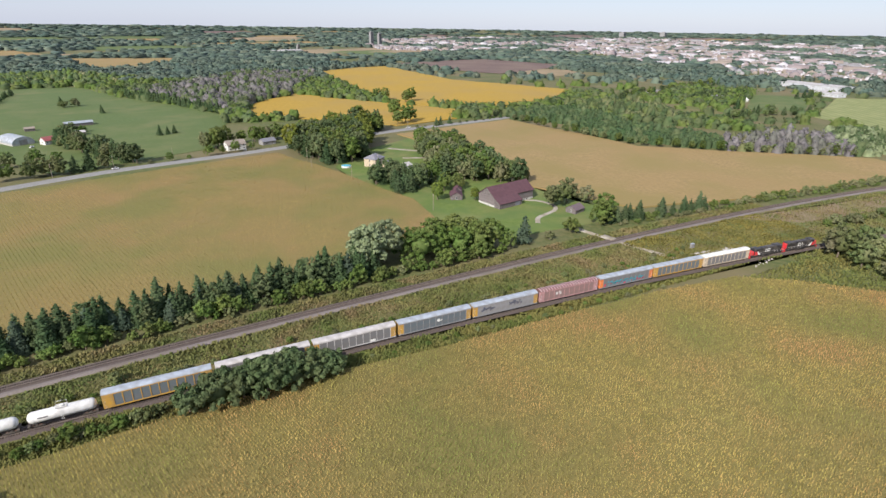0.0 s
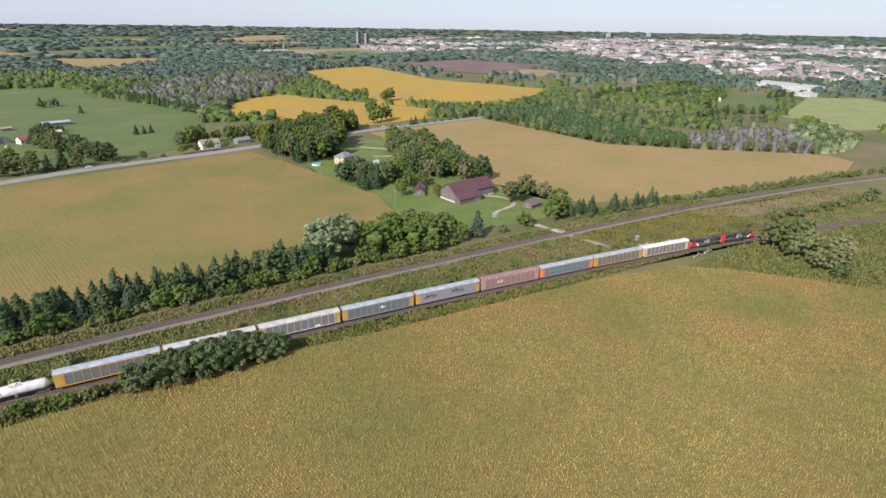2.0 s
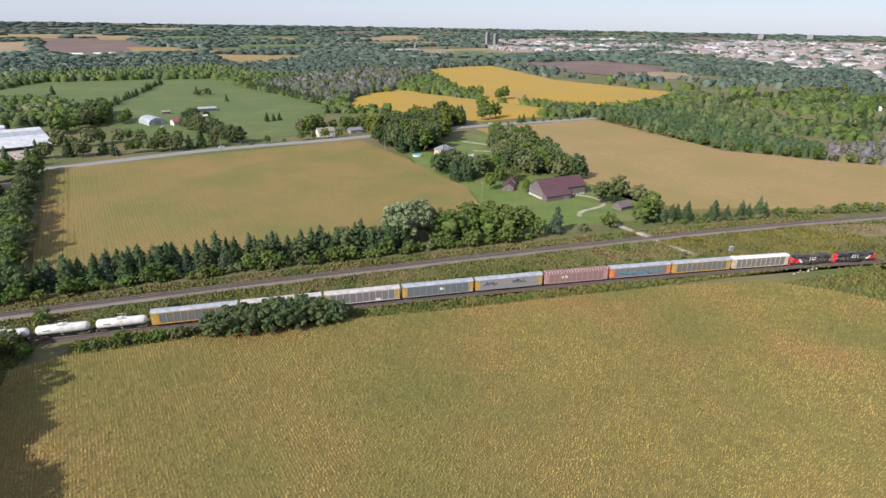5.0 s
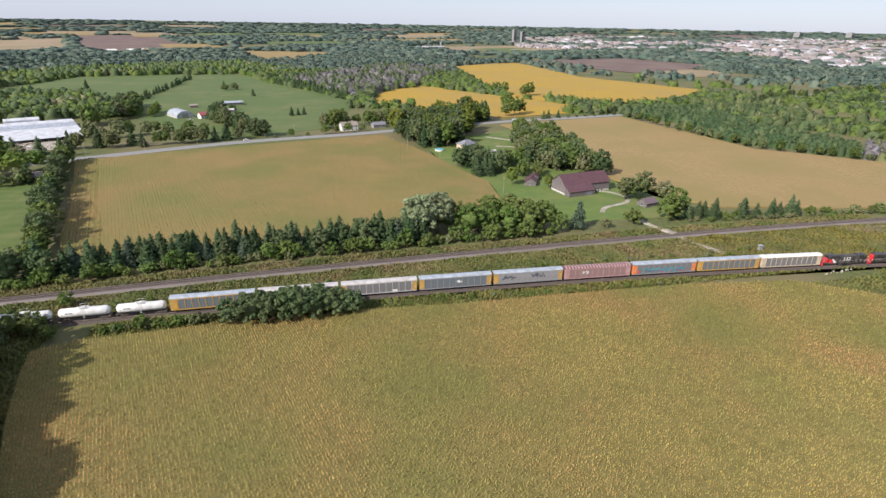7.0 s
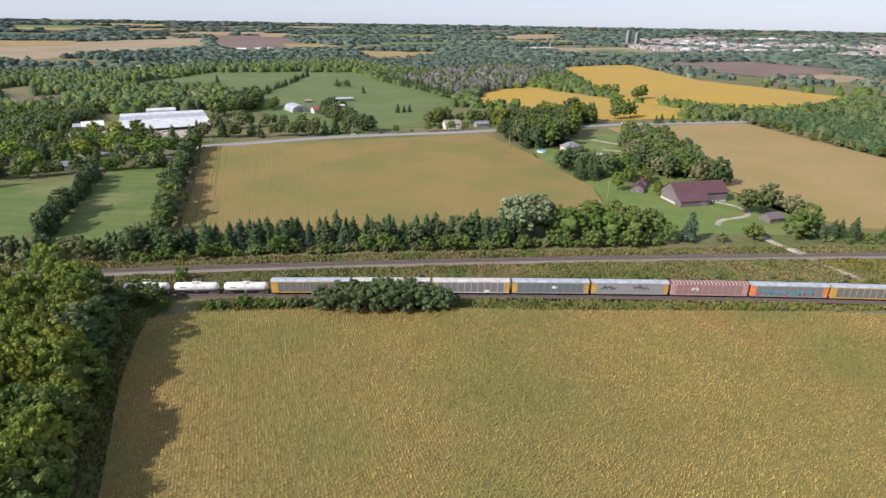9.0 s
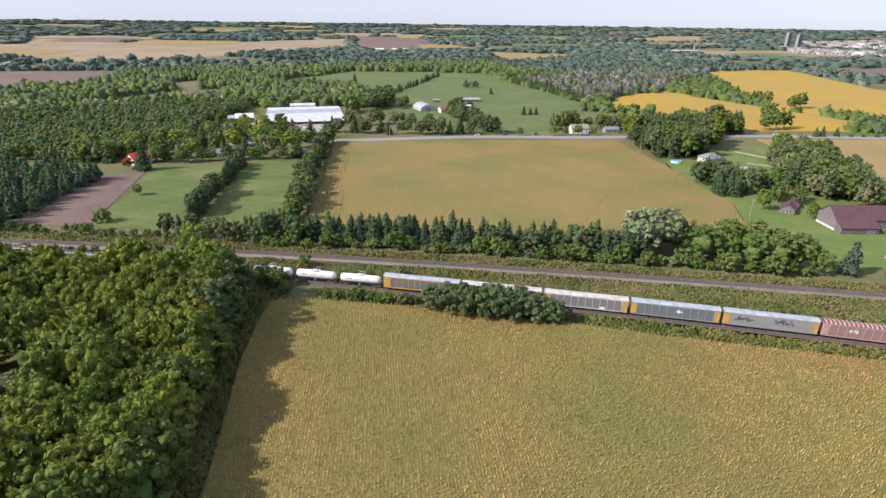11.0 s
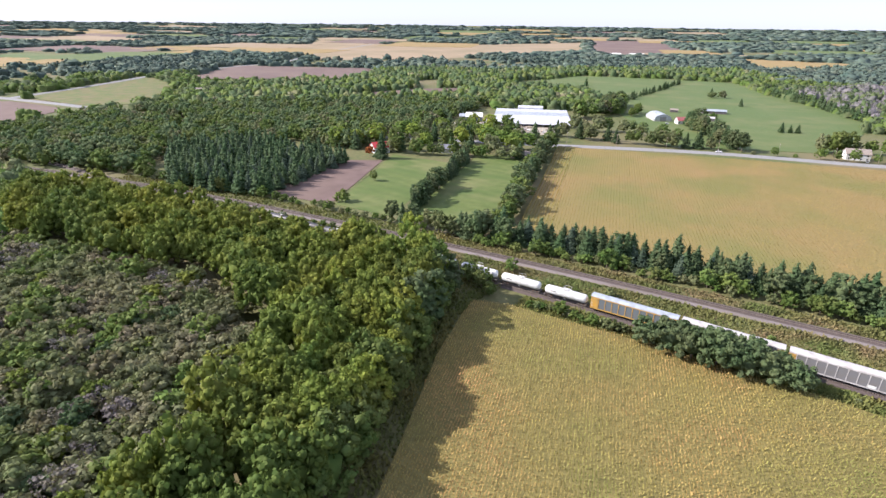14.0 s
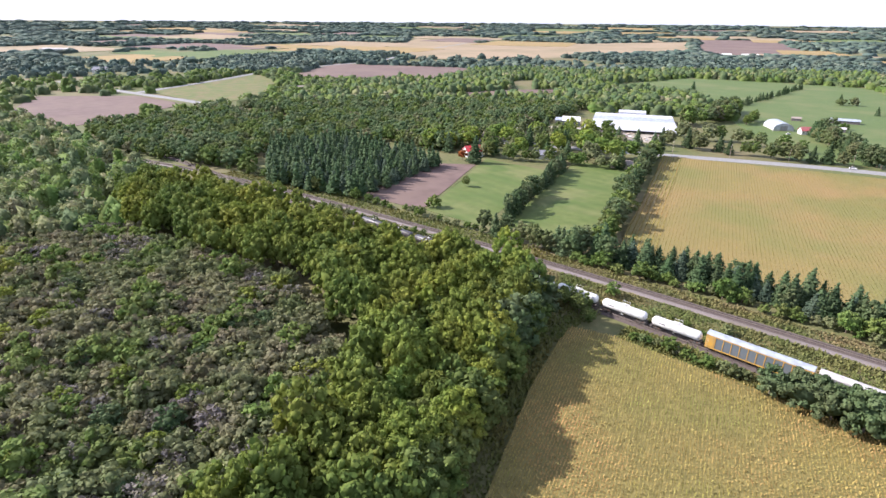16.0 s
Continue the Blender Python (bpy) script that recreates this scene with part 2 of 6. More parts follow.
def mesh_np(name, verts, quads=None, tris=None, material=None):
    """A mesh from arrays; quads and tris are index arrays. materials: one."""
    me = bpy.data.meshes.new(name)
    verts = np.asarray(verts, np.float32)
    quads = np.zeros((0, 4), np.int32) if quads is None else np.asarray(quads, np.int32)
    tris = np.zeros((0, 3), np.int32) if tris is None else np.asarray(tris, np.int32)
    me.vertices.add(len(verts))
    me.vertices.foreach_set("co", verts.ravel())
    loops = np.concatenate([quads.ravel(), tris.ravel()])
    starts = np.concatenate([np.arange(len(quads)) * 4, len(quads) * 4 + np.arange(len(tris)) * 3])
    me.loops.add(len(loops))
    me.loops.foreach_set("vertex_index", loops)
    me.polygons.add(len(starts))
    me.polygons.foreach_set("loop_start", starts.astype(np.int32))
    me.update(calc_edges=True)
    me.validate()
    if material:
        me.materials.append(material)
    return me


def mesh_bm(name, bm, material, smooth=False):
    me = bpy.data.meshes.new(name)
    bm.normal_update()
    if smooth:
        for f in bm.faces:
            f.smooth = True
    bm.to_mesh(me)
    bm.free()
    me.materials.append(material)
    return me


def part(name, bm, material, parent, label="", at=None, smooth=False):
    me = bm if isinstance(bm, bpy.types.Mesh) else mesh_bm(name, bm, material, smooth)
    ob = new(name, me)
    ob.parent = parent
    if at is not None:
        ob.matrix_basis = at
    if label:
        ob["label"] = label
    return ob


def box(bm, x0, x1, y0, y1, z0, z1):
    m = Matrix.Translation(((x0 + x1) / 2, (y0 + y1) / 2, (z0 + z1) / 2)) @ Matrix.Diagonal((x1 - x0, y1 - y0, z1 - z0, 1))
    bmesh.ops.create_cube(bm, size=1, matrix=m)
    return bm


def boxes(*rows):
    bm = bmesh.new()
    for r in rows:
        box(bm, *r)
    return bm


def prism(profile, x0, x1, bm=None):
    """A (y, z) profile, counter-clockwise seen from +x, drawn out along x."""
    bm = bm or bmesh.new()
    a = [bm.verts.new((x0, y, z)) for y, z in profile]
    b = [bm.verts.new((x1, y, z)) for y, z in profile]
    bm.faces.new(list(reversed(a)))
    bm.faces.new(b)
    for i in range(len(profile)):
        j = (i + 1) % len(profile)
        bm.faces.new((a[i], a[j], b[j], b[i]))
    return bm


def cyl(bm, p, q, r, seg=10, r2=None):
    p, q = Vector(p), Vector(q)
    d = q - p
    m = Matrix.Translation((p + q) / 2) @ d.to_track_quat("Z", "Y").to_matrix().to_4x4()
    bmesh.ops.create_cone(bm, cap_ends=True, segments=seg, radius1=r, radius2=r if r2 is None else r2, depth=d.length, matrix=m)
    return bm


def inside(x, y, poly):
    hit, j = False, len(poly) - 1
    for i in range(len(poly)):
        (xi, yi), (xj, yj) = poly[i], poly[j]
        if (yi > y) != (yj > y) and x < (xj - xi) * (y - yi) / (yj - yi) + xi:
            hit = not hit
        j = i
    return hit


def scatter(poly, step, rng, jitter=0.42):
    """Loose grid of places inside a polygon."""
    xs, ys = [p[0] for p in poly], [p[1] for p in poly]
    out = []
    x = min(xs)
    while x < max(xs):
        y = min(ys)
        while y < max(ys):
            px, py = x + rng.uniform(-jitter, jitter) * step, y + rng.uniform(-jitter, jitter) * step
            if inside(px, py, poly):
                out.append((px, py))
            y += step
        x += step
    return out


def field(name, poly, height, material, label, category="field", kind="structure", ragged=0.0):
    """A crop or ground patch: a sheet of that height over the ground, with sides, following the land."""
    bm = bmesh.new()
    n = len(poly)
    pts = []
    for i in range(n):                     # edges cut into short, slightly uneven lengths
        (x0, y0), (x1, y1) = poly[i], poly[(i + 1) % n]
        k = max(1, int(math.hypot(x1 - x0, y1 - y0) / 25))
        for s in range(k):
            u = s / k
            px, py = x0 + (x1 - x0) * u, y0 + (y1 - y0) * u
            w = ragged * noise.noise((px * 0.08, py * 0.08, 3.0))
            pts.append((px + w, py + w))
    vs = [bm.verts.new((x, y, 0)) for x, y in pts]
    f = bm.faces.new(vs)
    bmesh.ops.triangulate(bm, faces=[f], ngon_method="EAR_CLIP")
    for _ in range(3):
        long_edges = [e for e in bm.edges if e.calc_length() > 220]
        if not long_edges:
            break
        bmesh.ops.subdivide_edges(bm, edges=long_edges, cuts=1)
        bmesh.ops.triangulate(bm, faces=bm.faces[:])
    bmesh.ops.recalc_face_normals(bm, faces=bm.faces[:])
    if bm.faces[:][0].normal.z < 0:
        bmesh.ops.reverse_faces(bm, faces=bm.faces[:])
    r = bmesh.ops.extrude_edge_only(bm, edges=[e for e in bm.edges if e.is_boundary])
    low = {v for v in r["geom"] if isinstance(v, bmesh.types.BMVert)}
    for v in bm.verts:
        v.co.z = ground_z(v.co.x, v.co.y) + (-0.3 if v in low else height)
    ob = new(name, mesh_bm(name, bm, material))
    return tagged(ob, label, category, kind=kind)


def ribbon(name, pts, width, z0, z1, material, spread=0.0, step=6.0):
    """A bed along a smooth line of places: flat top at z1, sides sloping to z0."""
    top, low, x = [], [], []
    P = [Vector((a, b, 0)) for a, b in pts]
    rows = []
    for i, p in enumerate(P):
        d = (P[min(i + 1, len(P) - 1)] - P[max(i - 1, 0)]).normalized()
        s = Vector((-d.y, d.x, 0))
        g = ground_z(p.x, p.y)
        h = width / 2
        rows.append([p + s * (h + spread) + Vector((0, 0, g + z0)), p + s * h + Vector((0, 0, g + z1)),
                     p - s * h + Vector((0, 0, g + z1)), p - s * (h + spread) + Vector((0, 0, g + z0))])
    verts = [v for r in rows for v in r]
    quads = [(4 * i + j, 4 * i + 4 + j, 4 * i + 5 + j, 4 * i + 1 + j) for i in range(len(rows) - 1) for j in range(3)]
    quads = [q[::-1] for q in quads]
    me = mesh_np(name, verts, quads, None, material)
    return new(name, me)


def smooth_line(pts, n=8):
    """A Catmull-Rom line through places."""
    out = []
    P = [Vector((*p, 0)) for p in pts]
    P = [2 * P[0] - P[1]] + P + [2 * P[-1] - P[-2]]
    for i in range(1, len(P) - 2):
        a, b, c, d = P[i - 1:i + 3]
        for k in range(n):
            t = k / n
            v = 0.5 * (2 * b + (c - a) * t + (2 * a - 5 * b + 4 * c - d) * t * t + (3 * b - a - 3 * c + d) * t ** 3)
            out.append((v.x, v.y))
    out.append((P[-2].x, P[-2].y))
    return out

# ---- ground and fields ----
def make_ground():
    radii = [0, 30, 60, 100, 150, 200, 260, 330, 420, 520, 640, 780, 950, 1120] + [1300 + 75 * i for i in range(49)] + [4960]
    seg = 200
    verts, quads, tris = [(0, 0, 0)], [], []
    for r in radii[1:]:
        for k in range(seg):
            a = 2 * math.pi * k / seg
            x, y = r * math.cos(a), r * math.sin(a)
            verts.append((x, y, ground_z(x, y)))
    for k in range(seg):
        tris.append((0, 1 + k, 1 + (k + 1) % seg))
    for i in range(len(radii) - 2):
        o = 1 + i * seg
        for k in range(seg):
            k2 = (k + 1) % seg
            quads.append((o + k, o + seg + k, o + seg + k2, o + k2))
    ob = new("ground", mesh_np("ground", verts, quads, tris, M["grass"]))
    tagged(ob, "rough olive grassland with drier tan patches", "ground", kind="structure")


make_ground()


def main_y(x):
    u = x / 100.0
    return ((( -0.0406 * u + 0.0724) * u - 0.9991) * u - 1.8192) * u + 200.14


def train_y(x):
    u = x / 100.0
    if u < -0.75:
        return 178.25 + (-0.75 - u) * 4.2
    return ((-0.2036 * u - 1.2692) * u - 8.7463) * u + 172.41


NEAR_CORN = [(-40, -60), (-50, 60), (-59, 91), (-69, 124), (-74, 149), (-75, 160), (-62, 163), (-22, 162), (22, 159), (53, 154.5), (102, 150),
             (150, 144.5), (188, 137), (208, 120), (227, 97), (252, 60), (275, 0), (280, -60)]
FAR_CORN = [(-89, 236), (-131, 418), (-33, 439), (90, 461), (110, 383), (124, 298), (118, 264), (96, 243), (62, 236), (0, 229)]
# sheet below the corn tops, its dark tone standing for shade in the gaps
field("corn_field_floor", NEAR_CORN, 1.35, M["corn_gap_shade"], "olive understorey of a ripening corn field, row shade in its colour", "corn field")
field("far_corn_field", FAR_CORN, 1.6, M["far_corn"], "tan and olive ripening corn field beside the road", "corn field", ragged=2)
field("tan_field", [(214, 492), (364, 512), (372, 430), (376, 342), (425, 292), (510, 212), (500, 190), (453, 178), (330, 196), (228, 222), (206, 287), (222, 380)],
      0.9, M["tan"], "pale tan ripe crop field behind the barn", ragged=3)
field("golden_field", [(114, 662), (134, 735), (165, 790), (230, 843), (275, 748), (358, 605), (318, 545), (232, 530), (215, 575)], 0.8,
      M["golden"], "golden yellow soybean field beyond the road", ragged=4)
field("golden_field", [(391, 1220), (500, 1290), (609, 1317), (590, 1120), (570, 943), (657, 711), (544, 619), (416, 575), (330, 660), (312, 690), (320, 800)],
      0.8, M["golden"], "golden yellow soybean field reaching towards the town", ragged=5)
field("pasture", [(-364, 823), (-299, 1051), (-155, 1081), (-40, 1075), (0, 930), (60, 800), (98, 690), (62, 512), (-60, 470), (-100, 560), (-165, 700)],
      0.25, M["meadow"], "green grazed pasture with a lighter strip", "pasture", ragged=3)
field("tan_field", [(-94, 1862), (-10, 1395), (60, 1426), (172, 1600), (190, 1800)], 0.8, M["tan"], "distant tan crop field between woods", ragged=6)
field("brown_field", [(-838, 617), (-980, 850), (-720, 960), (-650, 920), (-587, 772), (-574, 668), (-743, 577)], 0.3, M["brown"],
      "reddish brown bare tilled field", ragged=5)
field("stubble_field", [(-1340, 1325), (-1790, 2045), (-1215, 1900), (-757, 2650), (-529, 1902), (-687, 1511), (-757, 1318), (-954, 1100)],
      0.3, M["stubble"], "wide pale stubble field with soft bands", ragged=8)
field("brown_field", [(-515, 1912), (-780, 2900), (-480, 3000), (-195, 1989), (-377, 1680)], 0.3, M["brown"], "mauve brown bare field near the horizon", ragged=8)
field("brown_field", [(-690, 172), (-572, 183), (-633, 327), (-750, 323), (-830, 240)], 0.3, M["brown"], "reddish brown bare field beside a road junction", ragged=3)
field("brown_field", [(-485, 560), (-440, 690), (-380, 760), (-350, 660), (-420, 560)], 0.3, M["brown"], "small brown bare field among trees", ragged=3)
field("hay_field", [(668, 267), (714, 356), (960, 440), (1040, 385), (900, 250), (760, 230)], 0.3,
      mat("hay", (0.18, 0.20, 0.07), (0.24, 0.25, 0.10), 0.05, wave=(0.03, 40, 0.12)), "striped olive hay field", ragged=2)
field("meadow_patch", [(700, 433), (886, 532), (930, 460), (760, 390)], 0.3, M["meadow"], "olive green meadow by a farm", ragged=3)
field("meadow_patch", [(575, 444), (672, 506), (720, 470), (650, 420)], 0.3, M["verge"], "olive meadow strip behind the trees", ragged=3)
field("lawn", [(-186, 220), (-150, 220), (-178, 332), (-226, 332)], 0.12, M["mown"], "mown light green lawn between hedges", "lawn", ragged=1)
field("lawn", [(-144, 226), (-102, 226), (-137, 372), (-174, 366)], 0.12, M["mown"], "mown green lawn below the houses", "lawn", ragged=1)
field("bare_patch", [(-232, 216), (-188, 219), (-222, 314), (-244, 300)], 0.16, M["brown"], "bare brown tilled garden plot", "bare soil", ragged=1)
field("farm_lawn", [(115, 400), (112, 330), (119, 266), (98, 238), (140, 222), (200, 216), (214, 238), (207, 262), (206, 287), (222, 380), (215, 470), (150, 440)], 0.10,
      M["lawn"], "bright green lawn of the farmstead", "lawn")
field("yard", [(-260, 470), (-150, 462), (-150, 500), (-240, 500)], 0.12, M["gravel"], "pale gravel yard with stacked goods", "yard")
field("verge", [(-80, 192), (-80, 183), (0, 176), (100, 166), (186, 153), (246, 143), (330, 124), (420, 120), (420, 160), (322, 176), (214, 186), (100, 191), (0, 194)], 0.12,
      M["verge"], "tangled olive and tan weeds between the tracks", "grass verge")
field("dirt_track", [(262, 184), (290, 160), (365, 146), (400, 150), (400, 160), (330, 170)], 0.2, M["dirt"], "bare reddish dirt strip by the tracks", "dirt", ragged=1)

# ---- roads ----
ROAD = smooth_line([(-420, 330), (-230, 395), (-128, 429), (-33, 461), (63, 477), (97, 484), (225, 511), (381, 528), (578, 586), (846, 654), (1300, 760)])
tagged(ribbon("road", ROAD, 8.5, -0.1, 0.35, M["asphalt"], 1.5), "pale grey asphalt country road", "road", kind="structure")
ROAD_W = smooth_line([(-1000, 322), (-785, 333), (-636, 343), (-420, 330)])
tagged(ribbon("road", ROAD_W, 9, -0.1, 0.4, M["asphalt"], 1.5), "pale concrete road leading to a junction", "road", kind="structure")
ROAD_N = smooth_line([(-778, 335), (-832, 462), (-915, 627), (-961, 840), (-985, 990), (-1183, 1357), (-1400, 1900)], 20)
tagged(ribbon("road", ROAD_N, 10, -0.1, 0.45, M["asphalt"], 2), "pale road running north to the horizon", "road", kind="structure")
LANE = smooth_line([(163, 232), (170, 239), (186, 244), (192, 252), (190, 262), (184, 268)])
tagged(ribbon("farm_lane", LANE, 2.2, 0.0, 0.2, M["gravel"], 0.4), "pale curving gravel farm lane", "lane", kind="structure")
XING = smooth_line([(175, 216), (177, 202), (179, 190), (182, 178), (186, 164)])
for side in (-0.85, 0.85):
    rut = ribbon("crossing_lane", [(x + side, y) for x, y in XING], 0.9, 0.0, 0.3, M["gravel"], 0.35)
    tagged(rut, "pale gravel wheel rut leading over the tracks", "lane", kind="structure")
tagged(ribbon("crossing_deck", [(177.5, 200), (178.2, 196.5), (178.8, 193.5)], 4.0, 0.5, 0.86, M["gravel"], 0.4), "pale gravel crossing deck between the rails", "lane", kind="structure")
DRIVE = smooth_line([(178, 440), (190, 425), (205, 405), (190, 395), (172, 402)])
tagged(ribbon("driveway", DRIVE, 4, 0.0, 0.18, M["gravel"], 0.4), "pale gravel driveway by the farmhouse", "lane", kind="structure")


# ---- railway ----
def rail_line(fn, x0, x1, step=4.0):
    out, x = [], x0
    while x <= x1:
        out.append((x, fn(x)))
        x += step
    return out


def offset_line(pts, d):
    out = []
    for i, (x, y) in enumerate(pts):
        (ax, ay), (bx, by) = pts[max(i - 1, 0)], pts[min(i + 1, len(pts) - 1)]
        L = math.hypot(bx - ax, by - ay)
        out.append((x - (by - ay) / L * d, y + (bx - ax) / L * d))
    return out


def railway(line, label, pale):
    bed = ribbon("railway_track", line, 3.3, -0.1, 0.55, M["ballast"], 0.9)
    tagged(bed, label, "railway track", kind="structure")
    if pale:
        tagged(ribbon("ballast_shoulder", offset_line(line, -2.75), 1.5, -0.1, 0.40, M["ballast_pale"], 0.4),
               "pale pinkish crushed stone shoulder beside the track", "ballast", kind="structure")
    for side in (-0.7175, 0.7175):
        rail = ribbon("rail", offset_line(line, side), 0.09, 0.66, 0.88, M["rail"], 0.03)
        rail.parent = bed
    V, Q = [], []
    walked, nxt = 0.0, 0.0
    for (x0, y0), (x1, y1) in zip(line, line[1:]):
        L = math.hypot(x1 - x0, y1 - y0)
        while nxt < walked + L:
            u = (nxt - walked) / L
            px, py = x0 + (x1 - x0) * u, y0 + (y1 - y0) * u
            dx, dy = (x1 - x0) / L, (y1 - y0) / L
            o = len(V)
            for zz in (0.5, 0.68):
                for a, b in ((-0.115, -1.3), (0.115, -1.3), (0.115, 1.3), (-0.115, 1.3)):
                    V.append((px + dx * a - dy * b, py + dy * a + dx * b, zz))
            Q += [(o + 4, o + 5, o + 6, o + 7), (o, o + 1, o + 5, o + 4), (o + 1, o + 2, o + 6, o + 5), (o + 2, o + 3, o + 7, o + 6), (o + 3, o, o + 4, o + 7)]
            nxt += 0.55
        walked += L
    ties = new("sleepers", mesh_np("sleepers", V, Q, None, M["sleeper"]))
    ties.parent = bed
    ties["kind"] = "stuff"


railway(rail_line(main_y, -420, 520), "dark ballasted railway track with rusty rails", True)
railway(rail_line(train_y, -420, 420), "dark ballasted branch track under the train", False)


# ---- trees ----
RNG = random.Random(7)


def leaf_cards(P, N, size, rng):
    """Small folded leaf sprays at places P facing N: two quads each share an edge."""
    n = len(P)
    up = rng.normal(size=(n, 3))
    T = np.cross(N, up)
    T /= np.linalg.norm(T, axis=1)[:, None] + 1e-9
    B = np.cross(N, T)
    s = size * rng.uniform(0.6, 1.4, (n, 1))
    w = s * rng.uniform(0.55, 0.9, (n, 1))
    V = np.stack([P - T * s, P - B * w + N * s * 0.15, P + T * s, P + B * w - N * s * 0.15], 1).reshape(-1, 3)
    return V, np.arange(4 * n).reshape(n, 4)


def ico(sub):
    bm = bmesh.new()
    bmesh.ops.create_icosphere(bm, subdivisions=sub, radius=1)
    bm.verts.index_update()
    V = np.array([v.co[:] for v in bm.verts])
    F = np.array([[v.index for v in f.verts] for f in bm.faces])
    bm.free()
    return V, F


ICO1, ICO2 = ico(1), ico(2)
SHAPE = {}


def crown_mesh(name, seed, R, H, base, lobes, cards, size, material, sub=1, cone=False, core=0.78):
    """A crown: a dark inner body, rounded leaf masses all over its dome and small leaf sprays on those; or the tiers of a conifer."""
    rng = np.random.default_rng(seed)
    C, rad = [], []
    if cone:
        for i in range(lobes):
            u = (i + 0.5) / lobes
            r = R * (1 - u) ** 0.7 + 0.12
            a = rng.uniform(0, 6.28)
            C.append((0.15 * R * math.cos(a) * (1 - u), 0.15 * R * math.sin(a) * (1 - u), base + (H - base) * u))
            rad.append((r, r, (H - base) / lobes * 0.95))
    else:
        zc, hz = base + (H - base) * 0.47, (H - base) * 0.5
        C.append((0, 0, zc))
        rad.append((R * 0.74, R * 0.74, hz * 0.76))
        heads = [(rng.normal(size=3), rng.uniform(0.06, 0.2)) for _ in range(5)]     # a few larger heads swell out of the dome
        for i in range(lobes - 1):
            u = 1 - 1.55 * (i + 0.5) / (lobes - 1)
            a = i * 2.39996 + rng.normal(0, 0.25)
            c = math.sqrt(max(0.0, 1 - u * u))
            d = np.array((c * math.cos(a), c * math.sin(a), u))
            swell = rng.uniform(0.66, 0.86) + sum(w * max(0.0, float(d @ h) / (np.linalg.norm(h) + 1e-6) - 0.3) for h, w in heads)
            C.append(tuple(d * swell * (R, R, hz) + (0, 0, zc)))
            r = R * rng.uniform(0.8, 1.25) * 0.95 / math.sqrt(lobes)
            rad.append((r * 1.25, r * 1.25, r * rng.uniform(0.95, 1.2)))
    C, rad = np.array(C), np.array(rad)
    V, F = ICO2 if sub == 2 else ICO1
    vs, fs = [], []
    for i in range(lobes):
        j = 1 + 0.16 * rng.normal(size=(len(V), 1))
        vs.append(C[i] + V * rad[i] * core * j)
        fs.append(F + i * len(V))
    core_v, core_f = np.concatenate(vs), np.concatenate(fs)
    w = rad[:, 0] ** 2
    if not cone:
        w[0] *= 0.25
    k = rng.choice(lobes, cards, p=w / w.sum())
    D = rng.normal(size=(cards, 3))
    D[:, 2] = np.where(D[:, 2] < -0.35, -D[:, 2], D[:, 2])
    D /= np.linalg.norm(D, axis=1)[:, None]
    P = C[k] + D * rad[k] * rng.uniform(0.86, 1.16, (cards, 1))
    N = D + 0.5 * rng.normal(size=(cards, 3))
    if cone:
        N[:, 2] += 0.5
    N /= np.linalg.norm(N, axis=1)[:, None]
    LV, LQ = leaf_cards(P, N, size, rng)
    me = mesh_np(name, np.concatenate([core_v, LV]), LQ + len(core_v), core_f, material)
    SHAPE[me.name] = (np.concatenate([core_v, LV]), LQ + len(core_v), core_f)
    return me


def trunk_mesh(name, H, r, limbs, seed):
    rng = random.Random(seed)
    bm = bmesh.new()
    cyl(bm, (0, 0, -0.3), (0, 0, H), r, 6, r * 0.45)
    for _ in range(limbs):
        a, z = rng.uniform(0, 6.28), H * rng.uniform(0.45, 0.9)
        L = H * rng.uniform(0.3, 0.5)
        cyl(bm, (0, 0, z), (math.cos(a) * L * 0.7, math.sin(a) * L * 0.7, z + L * 0.7), r * 0.4, 4, r * 0.12)
    return mesh_bm(name, bm, M["bark"])


KIND = {}
